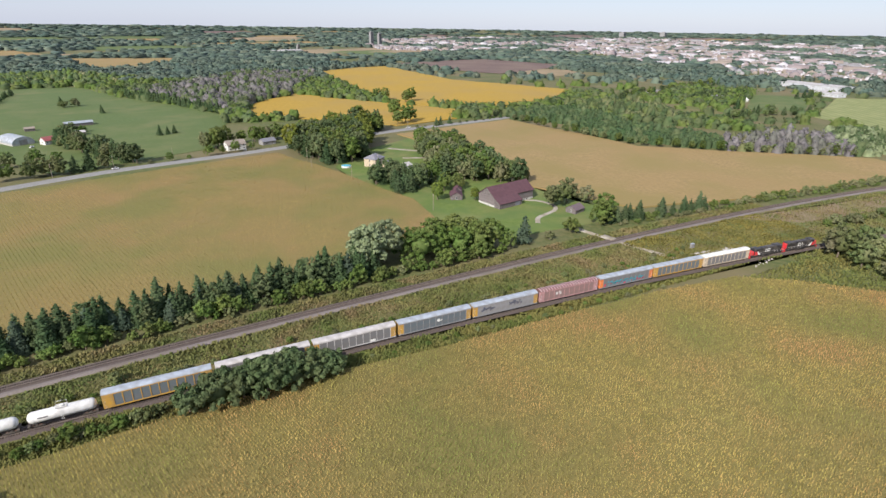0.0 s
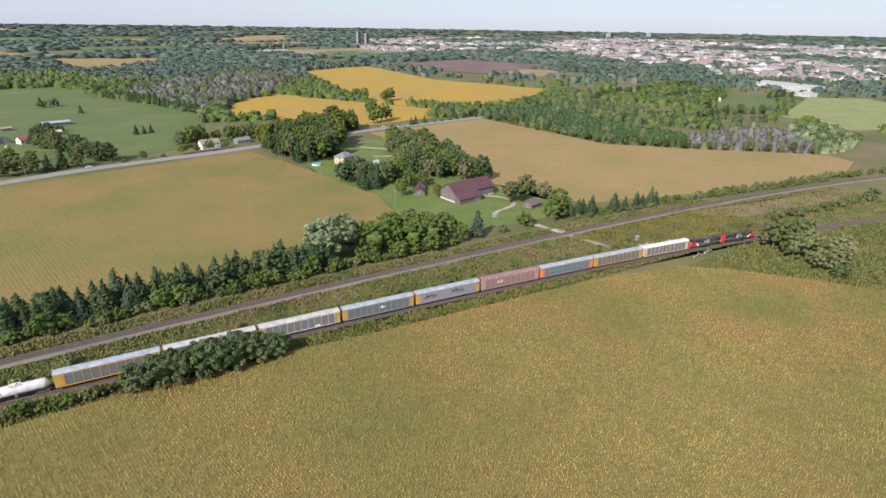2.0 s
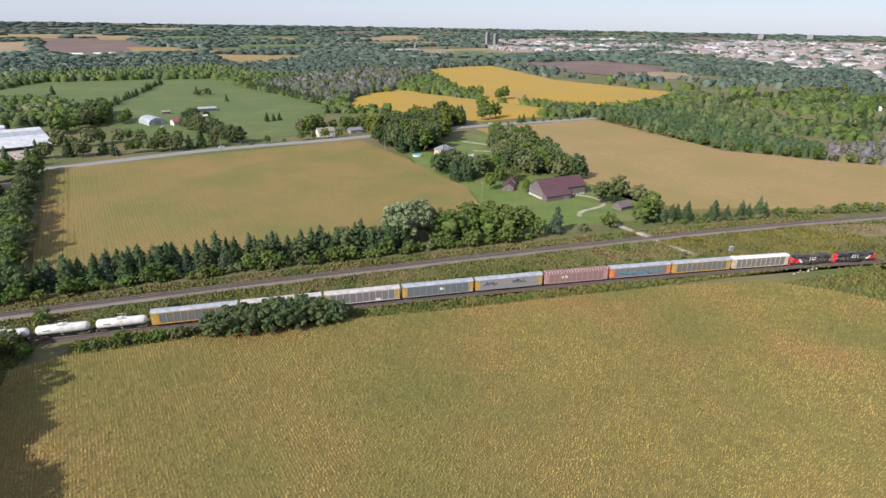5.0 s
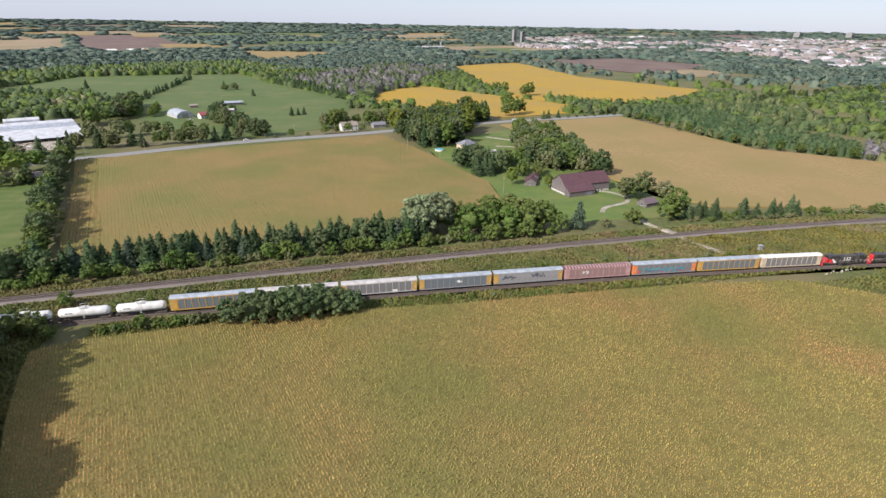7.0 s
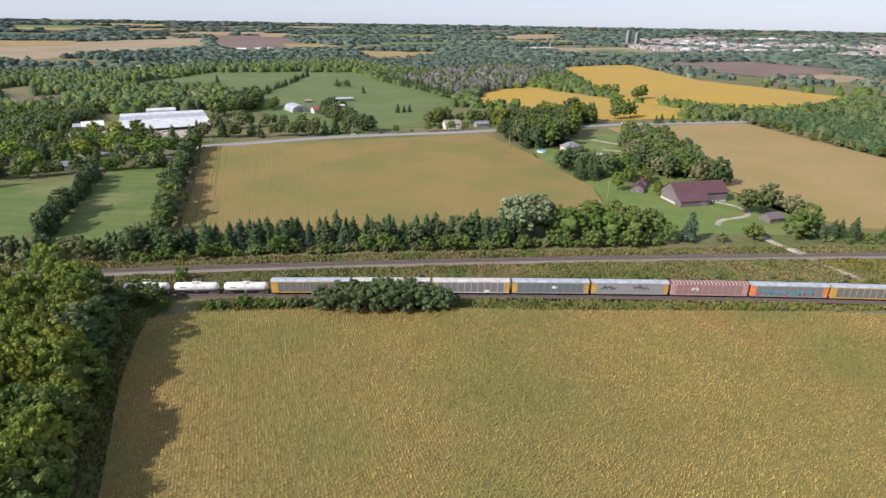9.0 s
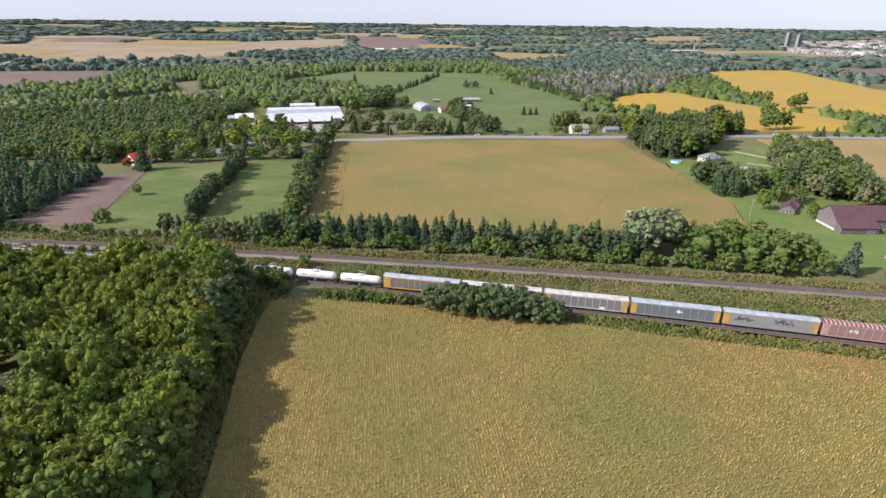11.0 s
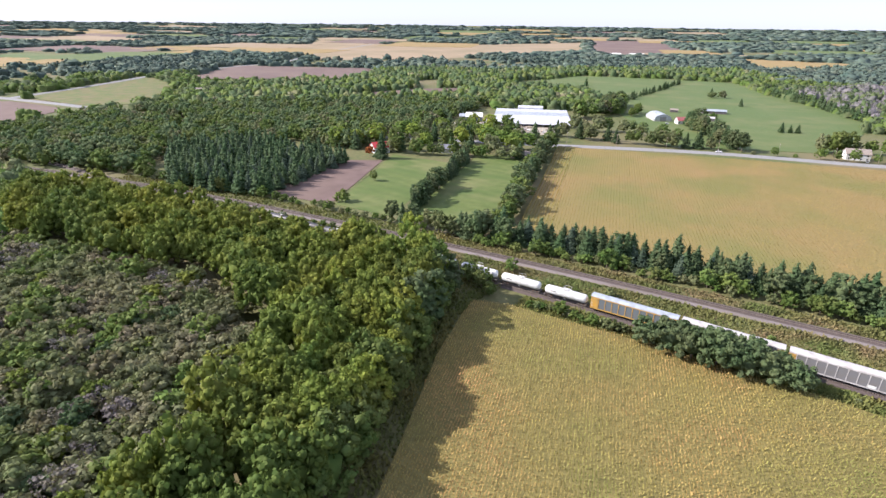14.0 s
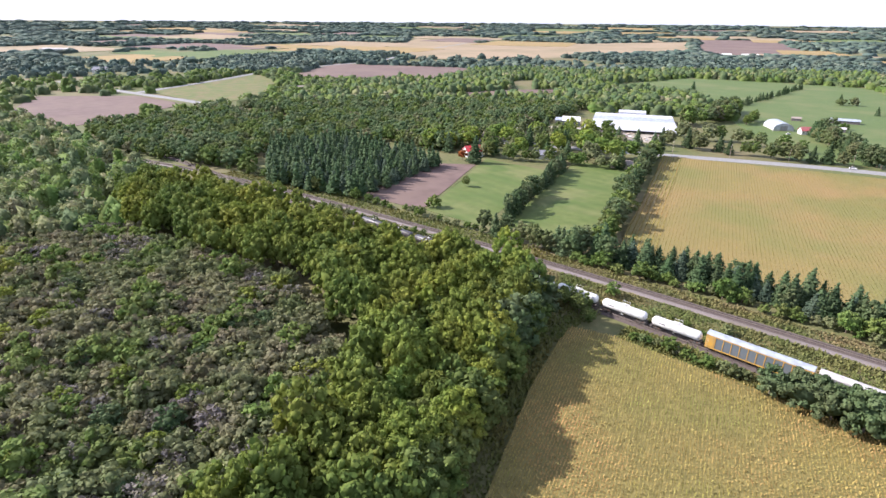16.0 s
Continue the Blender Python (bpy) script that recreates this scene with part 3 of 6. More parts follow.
# kind: (variants, radius, height, base, lobes, cards, card size, material, sub, cone, label)
SPEC = dict(
    oak=(5, 5.0, 13.6, 1.2, 44, 1500, 0.30, "leaf_bright", 1, False, "tall broadleaf tree with a bright green crown"),
    maple=(4, 5.2, 12.0, -0.6, 40, 1100, 0.32, "leaf", 1, False, "full broadleaf tree with a mid green crown"),
    ash=(4, 4.2, 11.6, 0.4, 24, 440, 0.46, "leaf", 1, False, "broadleaf tree with an uneven green crown"),
    dark=(4, 4.4, 12.0, 0.4, 24, 440, 0.46, "leaf_dark", 1, False, "dark green broadleaf tree"),
    olive=(4, 4.3, 10.2, -0.2, 24, 420, 0.46, "leaf_olive", 1, False, "olive green broadleaf tree with a loose crown"),
    willow=(2, 5.0, 11.0, 0.6, 46, 1500, 0.36, "leaf_pale", 1, False, "silvery pale green willow with a dense crown"),
    red=(2, 3.6, 8.0, 1.0, 16, 300, 0.45, "leaf_red", 1, False, "broadleaf tree turning autumn red"),
    spruce=(5, 3.3, 10.8, 0.1, 10, 520, 0.42, "needle", 1, True, "dark green spruce with tiered boughs"),
    bluespruce=(3, 3.2, 9.8, 0.1, 9, 480, 0.42, "needle_blue", 1, True, "grey blue spruce with tiered boughs"),
    pine=(4, 3.4, 12.5, 1.0, 6, 110, 0.75, "needle", 1, True, "slim dark pine of a plantation"),
    oak_far=(5, 5.2, 13.4, 1.5, 32, 460, 0.46, "leaf_bright", 1, False, "broadleaf tree with a bright green crown"),
    sumac=(4, 3.6, 7.4, 0.1, 34, 1100, 0.28, "leaf_dark", 1, False, "dense dark green bushy tree at the field edge"),
    bush=(5, 2.0, 3.6, -0.3, 14, 200, 0.32, "leaf", 1, False, "round green bush in the rough grass"),
    bush_olive=(5, 2.3, 4.2, -0.3, 15, 220, 0.32, "leaf_olive", 1, False, "olive green scrub bush"),
    copse=(4, 5.2, 10.6, -0.5, 14, 130, 0.62, "leaf", 1, False, "green woodland tree with a rounded crown"),
    copse_dark=(4, 5.4, 11.2, -0.5, 14, 130, 0.62, "leaf_dark", 1, False, "dark green woodland tree with a rounded crown"),
    copse_olive=(4, 5.0, 9.6, -0.5, 14, 130, 0.62, "leaf_olive", 1, False, "olive woodland tree with a rounded crown"),
    scrub=(5, 3.0, 5.8, -0.2, 14, 330, 0.34, "leaf_scrub", 1, False, "olive brown scrub tree with a soft crown"),
    scrub_brown=(4, 2.8, 5.2, -0.2, 13, 320, 0.32, "leaf_brown", 1, False, "brownish scrub tree turning in autumn"),
    scrub_green=(4, 3.1, 7.0, -0.1, 16, 320, 0.38, "leaf", 1, False, "green scrub tree in rough ground"),
)
for kname, (nv, R, H, base, lobes, cards, size, mname, sub, cone, label) in SPEC.items():
    KIND[kname] = [(crown_mesh("crown", hash_seed, R, H, base, lobes, cards, size, M[mname], sub, cone),
                    trunk_mesh("trunk", H * (0.8 if cone else 0.55), 0.05 * R + 0.06, 0 if cone else 5, hash_seed))
                   for hash_seed in range(len(kname) * 31, len(kname) * 31 + nv)]
KIND["dead"] = [(crown_mesh("crown", 400 + i, 2.6, 5.4, 0.4, 18, 360, 0.24, M["leaf_grey"], 1, False, 0.5), trunk_mesh("trunk", 4.6, 0.14, 9, 400 + i)) for i in range(4)]
LABEL = {k: v[-1] for k, v in SPEC.items()}
LABEL["dead"] = "bare grey twiggy tree losing its leaves"
TREE_COUNT = [0]


def tree(kind, x, y, scale=1.0, tall=1.0, group="", label="", z=0.0):
    crown, trunk = RNG.choice(KIND[kind])
    nm = {"spruce": "spruce_tree", "bluespruce": "spruce_tree", "pine": "pine_tree", "willow": "willow_tree",
          "bush": "bush", "bush_olive": "bush", "scrub": "scrub_tree", "scrub_brown": "scrub_tree", "scrub_green": "scrub_tree"}.get(kind, "tree")
    ob = new(nm)
    s = scale * RNG.uniform(0.86, 1.14)
    t = s * tall * RNG.uniform(0.92, 1.08)
    ob.matrix_basis = Matrix.LocRotScale((x, y, ground_z(x, y) + z), Euler((RNG.uniform(-.04, .04), RNG.uniform(-.04, .04), RNG.uniform(0, 6.28))), (s, s * RNG.uniform(0.9, 1.1), t))
    part("trunk", trunk, None, ob)
    part("crown", crown, None, ob)
    tagged(ob, label or LABEL[kind], "bush" if nm == "bush" else "tree", group)
    TREE_COUNT[0] += 1
    return ob


def joined(rest, scale, tall, stuff):
    """Crowns of each kind at their places, one mesh a kind."""
    for kind, places in rest.items():
        vs, qs, ts, n = [], [], [], 0
        for x, y in places:
            crown = RNG.choice(KIND[kind])[0]
            V, Q, T = SHAPE[crown.name]
            a, s = RNG.uniform(0, 6.28), scale * RNG.uniform(0.82, 1.16)
            R = np.array(((math.cos(a), math.sin(a), 0), (-math.sin(a), math.cos(a), 0), (0, 0, tall * RNG.uniform(0.88, 1.1)))) * s
            vs.append(V @ R + np.array((x, y, ground_z(x, y))))
            qs.append(Q + n)
            ts.append(T + n)
            n += len(V)
        ob = new(stuff, mesh_np(stuff, np.concatenate(vs), np.concatenate(qs), np.concatenate(ts), KIND[kind][0][0].materials[0]))
        tagged(ob, "close-grown stand: " + LABEL[kind], "trees", kind="stuff")


def along(pts, step, kinds, scale=1.0, jitter=1.0, group="", single=True):
    rest = {}
    walked, nxt = 0.0, RNG.uniform(0, step)
    for (x0, y0), (x1, y1) in zip(pts, pts[1:]):
        L = math.hypot(x1 - x0, y1 - y0)
        while nxt < walked + L:
            u = (nxt - walked) / L
            kind, px, py = RNG.choice(kinds), x0 + (x1 - x0) * u + RNG.uniform(-jitter, jitter), y0 + (y1 - y0) * u + RNG.uniform(-jitter, jitter)
            if single:
                tree(kind, px, py, scale * RNG.uniform(0.8, 1.15), group=group)
            else:
                rest.setdefault(kind, []).append((px, py))
            nxt += step * RNG.uniform(0.75, 1.25)
        walked += L
    joined(rest, scale, 1.0, "treeline")


def fill(poly, step, kinds, scale=1.0, tall=1.0, group="", keep=None, stuff="wood"):
    """Trees inside a polygon: single things within the stretch keep, one joined mesh a leaf colour beyond it."""
    rest = {}
    for x, y in scatter(poly, step, RNG):
        kind = RNG.choice(kinds)
        if keep and inside(x, y, keep):
            tree(kind, x, y, scale, tall, group)
        else:
            rest.setdefault({"oak": "oak_far", "maple": "oak_far"}.get(kind, kind), []).append((x, y))
    joined(rest, scale, tall, stuff)


# the near wood and its scrubby clearing
WOOD = [(-58, 40), (-67, 88), (-78, 122), (-84, 148), (-87, 173), (-112, 173), (-132, 170), (-144, 162), (-169, 167), (-183, 160), (-206, 158), (-240, 161), (-284, 150), (-310, 138), (-304, 116), (-262, 110), (-190, 120),
        (-158, 126), (-122, 110), (-103, 92), (-92, 60), (-80, 20)]
fill(WOOD, 7.2, ["oak", "oak", "oak", "oak", "maple"], 1.08, 1.34, "trees of the near wood", [(-40, 60), (-84, 80), (-110, 130), (-112, 190), (-60, 190)])
along([(-64, 66), (-69, 90), (-79, 122), (-85, 148), (-87, 166)], 6.0, ["oak", "maple", "dark"], 1.32, 0.8, "trees of the near wood")
for x, y, k in ((-78, 172, 0.75), (-84, 174, 0.8), (-73, 168, 0.5)):
    tree("maple", x, y, k)
SCRUB = [(-262, 110), (-190, 118), (-158, 122), (-122, 106), (-104, 88), (-94, 60), (-84, 20), (-90, -10), (-150, -10), (-220, 20), (-290, 60)]
fill(SCRUB, 5.5, ["scrub", "scrub", "scrub", "scrub", "scrub_green", "bush_olive", "scrub_brown", "scrub_brown", "dead"], 1.5, 0.95, "scrub of the clearing", [(-70, 20), (-130, 20), (-140, 110), (-90, 110)], "scrub")
fill(SCRUB, 14, ["ash", "oak", "oak", "olive", "dark"], 0.8, 0.85, "", None, "scrub")
along([(x, main_y(x) - 8.5) for x in (-420, -330, -240, -180, -112)], 6.0, ["bush", "bush_olive", "bush"], 0.8, 1.2, "", False)
# the spruce row north of the track
along([(-106, 215), (-60, 220), (-20, 220), (30, 219), (60, 218)], 3.1, ["spruce", "spruce", "spruce", "spruce", "bluespruce", "dark"], 1.05, 1.8, "spruces along the track")
along([(-100, 210), (-50, 213), (0, 213), (60, 212), (124, 209)], 3.4, ["bush", "bush", "bush_olive", "scrub_green"], 1.0, 1.5, "bushes below the spruces")
along([(-84, 227), (-40, 228), (0, 227), (56, 225)], 4.2, ["spruce", "spruce", "dark", "spruce"], 1.0, 1.6, "spruces along the track")
for x, y, s in ((84, 219, 1.3), (94, 222, 1.35), (103, 217, 1.35), (112, 216, 1.4), (120, 218, 1.25), (89, 231, 1.15), (107, 230, 1.3), (126, 213, 1.0), (79, 227, 1.1), (117, 228, 1.15), (98, 232, 1.2)):
    tree("maple", x, y, s * 1.05)
tree("willow", 60, 224, 1.6)
tree("willow", 70, 228, 1.7)
tree("willow", 65, 234, 1.35)
tree("olive", 80, 238, 1.0)
tree("oak", 138, 294, 0.75)
tree("oak", 157, 282, 0.6)
tree("spruce", 68, 247, 1.05)
tree("bluespruce", 138, 214, 1.4)
tree("bush", 169, 213, 2.0)
tree("bush_olive", 152, 211, 1.1)
tree("maple", 192, 214, 1.3)
tree("maple", 199, 219, 1.25)
tree("olive", 190, 250, 1.45)
tree("olive", 203, 252, 1.4)
tree("olive", 212, 246, 1.0)
# along the track to the east
along([(198, 212), (240, 206), (264, 203)], 3.6, ["spruce", "spruce", "spruce", "spruce", "bush"], 0.9, 2.2, "spruces along the track")
along([(268, 202), (330, 192), (430, 176), (500, 160)], 6.0, ["bush", "bush_olive", "bush_olive"], 1.1, 2.5, "", False)
along([(200, 207), (300, 194), (420, 174)], 4.0, ["bush", "bush_olive"], 0.6, 1.5, "bushes along the track")
# the dark bushy clump beside the train, and the hedge at the field edge
for x, y, s in ((-20, 162.5, 1.35), (-13, 162, 1.45), (-6.5, 160.5, 1.55), (0, 160, 1.6), (6.5, 159.5, 1.5), (13, 159.5, 1.5), (18.5, 159.5, 1.35), (-10, 166, 1.2), (-1, 165.5, 1.35), (8, 164.5, 1.3), (16, 164, 1.2)):
    tree("sumac", x, y, s, group="bushy clump by the train")
along([(-60, 167), (-40, 167.5), (-26, 167)], 2.8, ["bush", "bush_olive", "scrub_green"], 0.8, 1.2, "bushes at the field edge")
along([(24, 163), (60, 158.5), (110, 152.5), (160, 147)], 6.5, ["bush", "bush_olive"], 0.42, 1.2, "bushes at the field edge")
along([(-60, 187), (0, 182), (60, 178), (120, 173), (200, 166)], 4.0, ["bush_olive", "bush"], 0.5, 3.0, "weeds between the tracks")
tree("scrub_green", -74, 190, 0.9)
tree("bush_olive", -36, 188, 0.8)
for x, y, k in ((252, 126, 1.2), (249, 115, 1.15), (244, 102, 1.0), (260, 130, 1.2), (262, 115, 1.2), (255, 99, 1.1), (241, 92, 0.8), (270, 122, 1.15), (267, 103, 1.1)):
    tree("olive", x, y, k * 1.15)
along([(296, 150), (330, 143), (370, 140), (410, 138)], 6.0, ["bush", "bush_olive", "scrub"], 1.1, 3.0, "bushes by the branch track")
along([(282, 84), (300, 50), (320, 10)], 7.0, ["bush_olive", "olive"], 0.9, 3.0, "bushes at the field corner")
# treelines round the lawns
along([(-92, 216), (-98, 240), (-108, 285), (-120, 335), (-132, 392), (-138, 420)], 4.6, ["dark", "ash", "dark", "spruce", "olive"], 1.15, 2.0, "treeline beside the corn field")
along([(-146, 232), (-152, 262), (-162, 300), (-172, 345)], 3.8, ["spruce", "dark", "spruce"], 0.95, 1.2, "dark hedge between the lawns")
along([(-146, 213), (-110, 214), (-98, 226)], 4.2, ["spruce", "olive", "dark", "dead"], 0.95, 2.5, "trees along the track")
along([(-420, 192), (-330, 202), (-230, 208), (-190, 212), (-140, 212)], 5.0, ["bush", "scrub_green", "bush_olive"], 0.9, 2.0, "bushes along the track")
tree("ash", -196, 268, 0.55)
tree("bush", -186, 226, 2.0)
fill([(-287, 196), (-222, 210), (-238, 296), (-340, 309), (-369, 252)], 5.4, ["pine", "pine", "bluespruce"], 0.95, 1.0, "", None, "pine_plantation")
fill([(-285, 320), (-140, 366), (-146, 462), (-275, 440)], 15.5, ["ash", "olive", "olive", "maple", "spruce"], 1.3, 0.95, "", None, "garden_trees")
along([(-140, 366), (-190, 350), (-240, 336)], 9.0, ["olive", "maple", "ash"], 1.0, 3.0, "", False)
tree("red", -236, 318, 1.0)
tree("red", -262, 300, 0.8)
tree("spruce", -226, 318, 1.5)
# north side of the road
along([(-156, 462), (-100, 462), (-60, 470), (-30, 478)], 8, ["olive", "ash", "olive", "spruce"], 1.2, 5.0, "", False)
along([(-150, 500), (-100, 515), (-60, 510)], 9, ["ash", "olive"], 1.2, 8.0, "", False)
along([(-160, 560), (-140, 620), (-150, 700)], 6, ["ash", "dark", "olive"], 1.5, 8.0, "", False)
along([(-118, 600), (-112, 640)], 6, ["ash"], 0.9, 3.0, "trees by the arched barn")
along([(-6, 476), (-30, 520), (-48, 560), (-58, 600)], 4.5, ["spruce", "olive", "dark"], 1.3, 4.0, "trees beside the pasture")
along([(-10, 470), (40, 480), (90, 490)], 12, ["bush", "bush_olive", "ash"], 0.75, 1.5, "bushes along the road")
along([(40, 500), (70, 520), (110, 520)], 7, ["olive", "ash", "maple"], 1.25, 4.0, "trees round the white house")
along([(98, 690), (60, 800), (0, 930)], 6, ["spruce", "pine"], 1.1, 1.0, "dark conifer row along the pasture")
along([(-150, 720), (-140, 800), (-130, 900), (-120, 1000)], 13, ["spruce"], 0.95, 1.5, "spruces between pastures")
for x, y, k, s in ((-20, 760, "spruce", 0.9), (-60, 850, "spruce", 0.9), (-240, 880, "spruce", 1.0), (-40, 640, "bush", 1.6), (20, 590, "spruce", 0.8), (27, 592, "spruce", 0.8), (33, 594, "spruce", 0.7),
                   (-58, 830, "bush_olive", 2.2), (-46, 836, "bush_olive", 2.2)):
    tree(k, x, y, s)
# the farmstead
FARM = [(80, 260), (260, 260), (260, 345), (80, 345)]
fill([(98, 474), (114, 410), (126, 402), (136, 408), (152, 420), (185, 500), (215, 520), (200, 545), (130, 500)], 7.4, ["spruce", "maple", "dark", "spruce", "ash"], 1.35, 1.2, "farmstead grove", [(80, 380), (140, 380), (140, 440), (80, 470)])
fill([(118, 352), (142, 356), (146, 318), (124, 316)], 5.6, ["spruce", "spruce", "dark"], 1.15, 1.0, "farmstead spruces", FARM)
fill([(150, 345), (168, 345), (164, 300), (146, 304)], 8, ["ash", "spruce"], 0.9, 1.0, "farmstead trees", FARM)
fill([(170, 330), (207, 292), (226, 400), (216, 450), (185, 400), (176, 360)], 7.6, ["ash", "olive", "olive", "dark"], 1.3, 1.12, "farmstead trees", FARM)
along([(196, 400), (206, 436)], 5, ["ash"], 1.3, 1.0, "tall trees by the drive")
tree("red", 150, 470, 1.0)
along([(240, 512), (300, 520), (380, 530)], 11, ["bush", "spruce", "bush_olive"], 0.8, 2.0, "bushes along the road")
for x, y in ((252, 545), (262, 590), (268, 600), (300, 720), (310, 735), (330, 690), (345, 700), (240, 540), (262, 552), (318, 726), (338, 700)):
    tree("ash", x, y, 1.5)
# the young wood east of the tan field
along([(372, 520), (368, 440), (380, 346), (426, 294), (512, 218)], 12, ["ash", "olive"], 0.8, 2.0, "", False)

# ---- far woods, as stuff ----
DOME = []
for ring, (r, z) in enumerate(((1.0, 0.0), (0.97, 0.55), (0.6, 0.88))):
    DOME += [(r * math.cos(k * math.pi / 3 + ring * 0.5), r * math.sin(k * math.pi / 3 + ring * 0.5), z) for k in range(6)]
DOME = np.array(DOME + [(0, 0, 1.0)])
DOME_T = []
for ring in range(2):
    for k in range(6):
        a, b, c, d = ring * 6 + k, ring * 6 + (k + 1) % 6, ring * 6 + 6 + (k + 1) % 6, ring * 6 + 6 + k
        DOME_T += [(a, b, c), (a, c, d)]
DOME_T = np.array(DOME_T + [(12 + k, 12 + (k + 1) % 6, 18) for k in range(6)])


def canopy(name, places, radius, height, material, label, cards=0, size=0.8, seed=1):
    """Many uneven crowns in one mesh, each a jagged dome with leaf sprays on it."""
    rng = np.random.default_rng(seed)
    vs, ts, lv, lq, n, m = [], [], [], [], 0, 0
    for x, y in places:
        r, h = radius * rng.uniform(0.65, 1.35), height * rng.uniform(0.6, 1.25)
        g = ground_z(x, y)
        j = 1 + 0.16 * rng.normal(size=(19, 1))
        vs.append(DOME * ((r * 0.9, r * 0.9, h * 0.92) if cards else (r, r, h)) * j + (x, y, g))
        ts.append(DOME_T + n)
        n += 19
        if cards:
            D = rng.normal(size=(cards, 3))
            D[:, 2] = abs(D[:, 2]) + 0.1
            D /= np.linalg.norm(D, axis=1)[:, None]
            P = np.array((x, y, g + h * 0.35)) + D * (r, r, h * 0.68) * rng.uniform(0.92, 1.12, (cards, 1))
            N = D + 0.5 * rng.normal(size=(cards, 3))
            N /= np.linalg.norm(N, axis=1)[:, None]
            V, Q = leaf_cards(P, N, size, rng)
            lv.append(V)
            lq.append(Q + m)
            m += len(V)
    V = np.concatenate(vs + lv)
    Q = np.concatenate(lq) + n if lq else None
    ob = new(name, mesh_np(name, V, Q, np.concatenate(ts), material))
    return tagged(ob, label, "trees", kind="stuff")


def clear_of(x, y, polys):
    return not any(inside(x, y, p) for p in polys)


def near_line(x, y, line, d):
    return any((x - a) ** 2 + (y - b) ** 2 < d * d for a, b in line)


ROADS = ROAD + ROAD_W + ROAD_N
# middle distance: the mixed wood north-west of the track
NW = [(-440, 175), (-312, 201), (-375, 253), (-345, 312), (-262, 330), (-265, 470), (-270, 620), (-170, 720), (-230, 800), (-370, 815), (-300, 1060), (-150, 1090), (-30, 1085),
      (60, 1130), (-60, 1330), (-330, 1180), (-480, 1000), (-560, 1010), (-640, 900), (-575, 690), (-640, 690), (-620, 560), (-575, 460), (-560, 360), (-545, 190)]
GAPS = [[(-485, 560), (-440, 690), (-380, 760), (-350, 660), (-420, 560)], [(-501, 787), (-480, 848), (-402, 707), (-396, 656)], [(-440, 480), (-380, 490), (-390, 530), (-450, 520)]]
P = [p for p in scatter(NW, 9.5, RNG) if clear_of(*p, GAPS) and not near_line(*p, ROAD_W, 14)]
RNG.shuffle(P)
stand = {}
for p in P:
    if math.hypot(*p) < 660:
        stand.setdefault(RNG.choice(("copse", "copse", "copse_dark", "copse_dark", "copse_olive")), []).append(p)
joined(stand, 1.08, 1.0, "woodland")
P = [p for p in P if math.hypot(*p) >= 660]
k = len(P)
canopy("woodland", P[:k // 3], 6.2, 10.5, M["leaf"], "mixed green woodland canopy", 12, 0.9, 11)
canopy("woodland", P[k // 3:k * 5 // 6], 6.2, 10.8, M["leaf_dark"], "dark green woodland canopy", 12, 0.9, 12)
canopy("woodland", P[k * 5 // 6:], 6.0, 9.5, M["leaf_olive"], "olive woodland canopy", 12, 0.9, 13)
# the leafless grey wood behind the pasture and the woods round it
GREY = [(104, 690), (128, 740), (225, 850), (380, 1160), (240, 1215), (120, 1050), (20, 940)]
P = scatter(GREY, 10, RNG)
canopy("grey_wood", [p for p in P if RNG.random() < 0.72], 6.2, 10.5, M["far_grey"], "leafless mauve grey wood", 40, 0.8, 14)
canopy("woodland", [p for p in P if RNG.random() < 0.4], 5.0, 11.5, M["leaf_dark"], "dark trees within the grey wood", 40, 0.9, 15)
EAST = [(432, 290), (456, 263), (486, 238), (505, 226), (545, 258), (574, 292), (520, 308), (470, 318)]
P = scatter(EAST, 6.5, RNG)
canopy("grey_wood", P[::2], 4.2, 10.0, M["far_grey"], "leafless grey trees at the field end", 60, 0.6, 17)
canopy("grey_wood", P[1::4], 4.0, 8.5, M["leaf_olive"], "olive trees among the leafless wood", 50, 0.7, 16)
WILLOWS = [(505, 240), (522, 210), (585, 222), (630, 262), (600, 292), (548, 262)]
P = scatter(WILLOWS, 8.0, RNG)
canopy("willow_wood", P[::2], 5.2, 9.5, M["leaf_pale"], "silvery green willows beyond the tan field", 70, 0.7, 18)
canopy("willow_wood", P[1::2], 5.0, 9.5, M["leaf_dark"], "dark trees among the willows", 70, 0.7, 28)

YOUNG = [(372, 514), (398, 468), (378, 393), (382, 360), (405, 328), (434, 295), (466, 325), (468, 359), (460, 417), (478, 487), (486, 540), (421, 551)]
P = scatter(YOUNG, 5.6, RNG)
RNG.shuffle(P)
canopy("young_wood", P[::3], 4.2, 8.0, M["leaf_dark"], "dense young green wood beside the tan field", 44, 0.6, 19)
canopy("young_wood", P[1::3] + P[2::3], 4.2, 7.6, M["needle"], "dense young dark green wood beside the tan field", 44, 0.6, 20)
BEHIND = [(488, 545), (505, 575), (590, 540), (568, 450), (536, 410), (480, 420), (492, 480)]
P = scatter(BEHIND, 9.0, RNG)
canopy("woodland", P[::2], 5.2, 11.5, M["leaf_dark"], "dark trees behind the young wood", 44, 0.8, 29)
canopy("woodland", P[1::2], 5.0, 11.0, M["leaf_olive"], "olive trees behind the young wood", 44, 0.8, 30)
along([(606, 396), (640, 400), (690, 385), (740, 362)], 9.0, ["spruce", "olive", "dark"], 1.0, 3.0, "", False)
along([(700, 440), (770, 488), (870, 540)], 9.0, ["spruce", "dark", "spruce", "ash"], 1.1, 6.0, "", False)
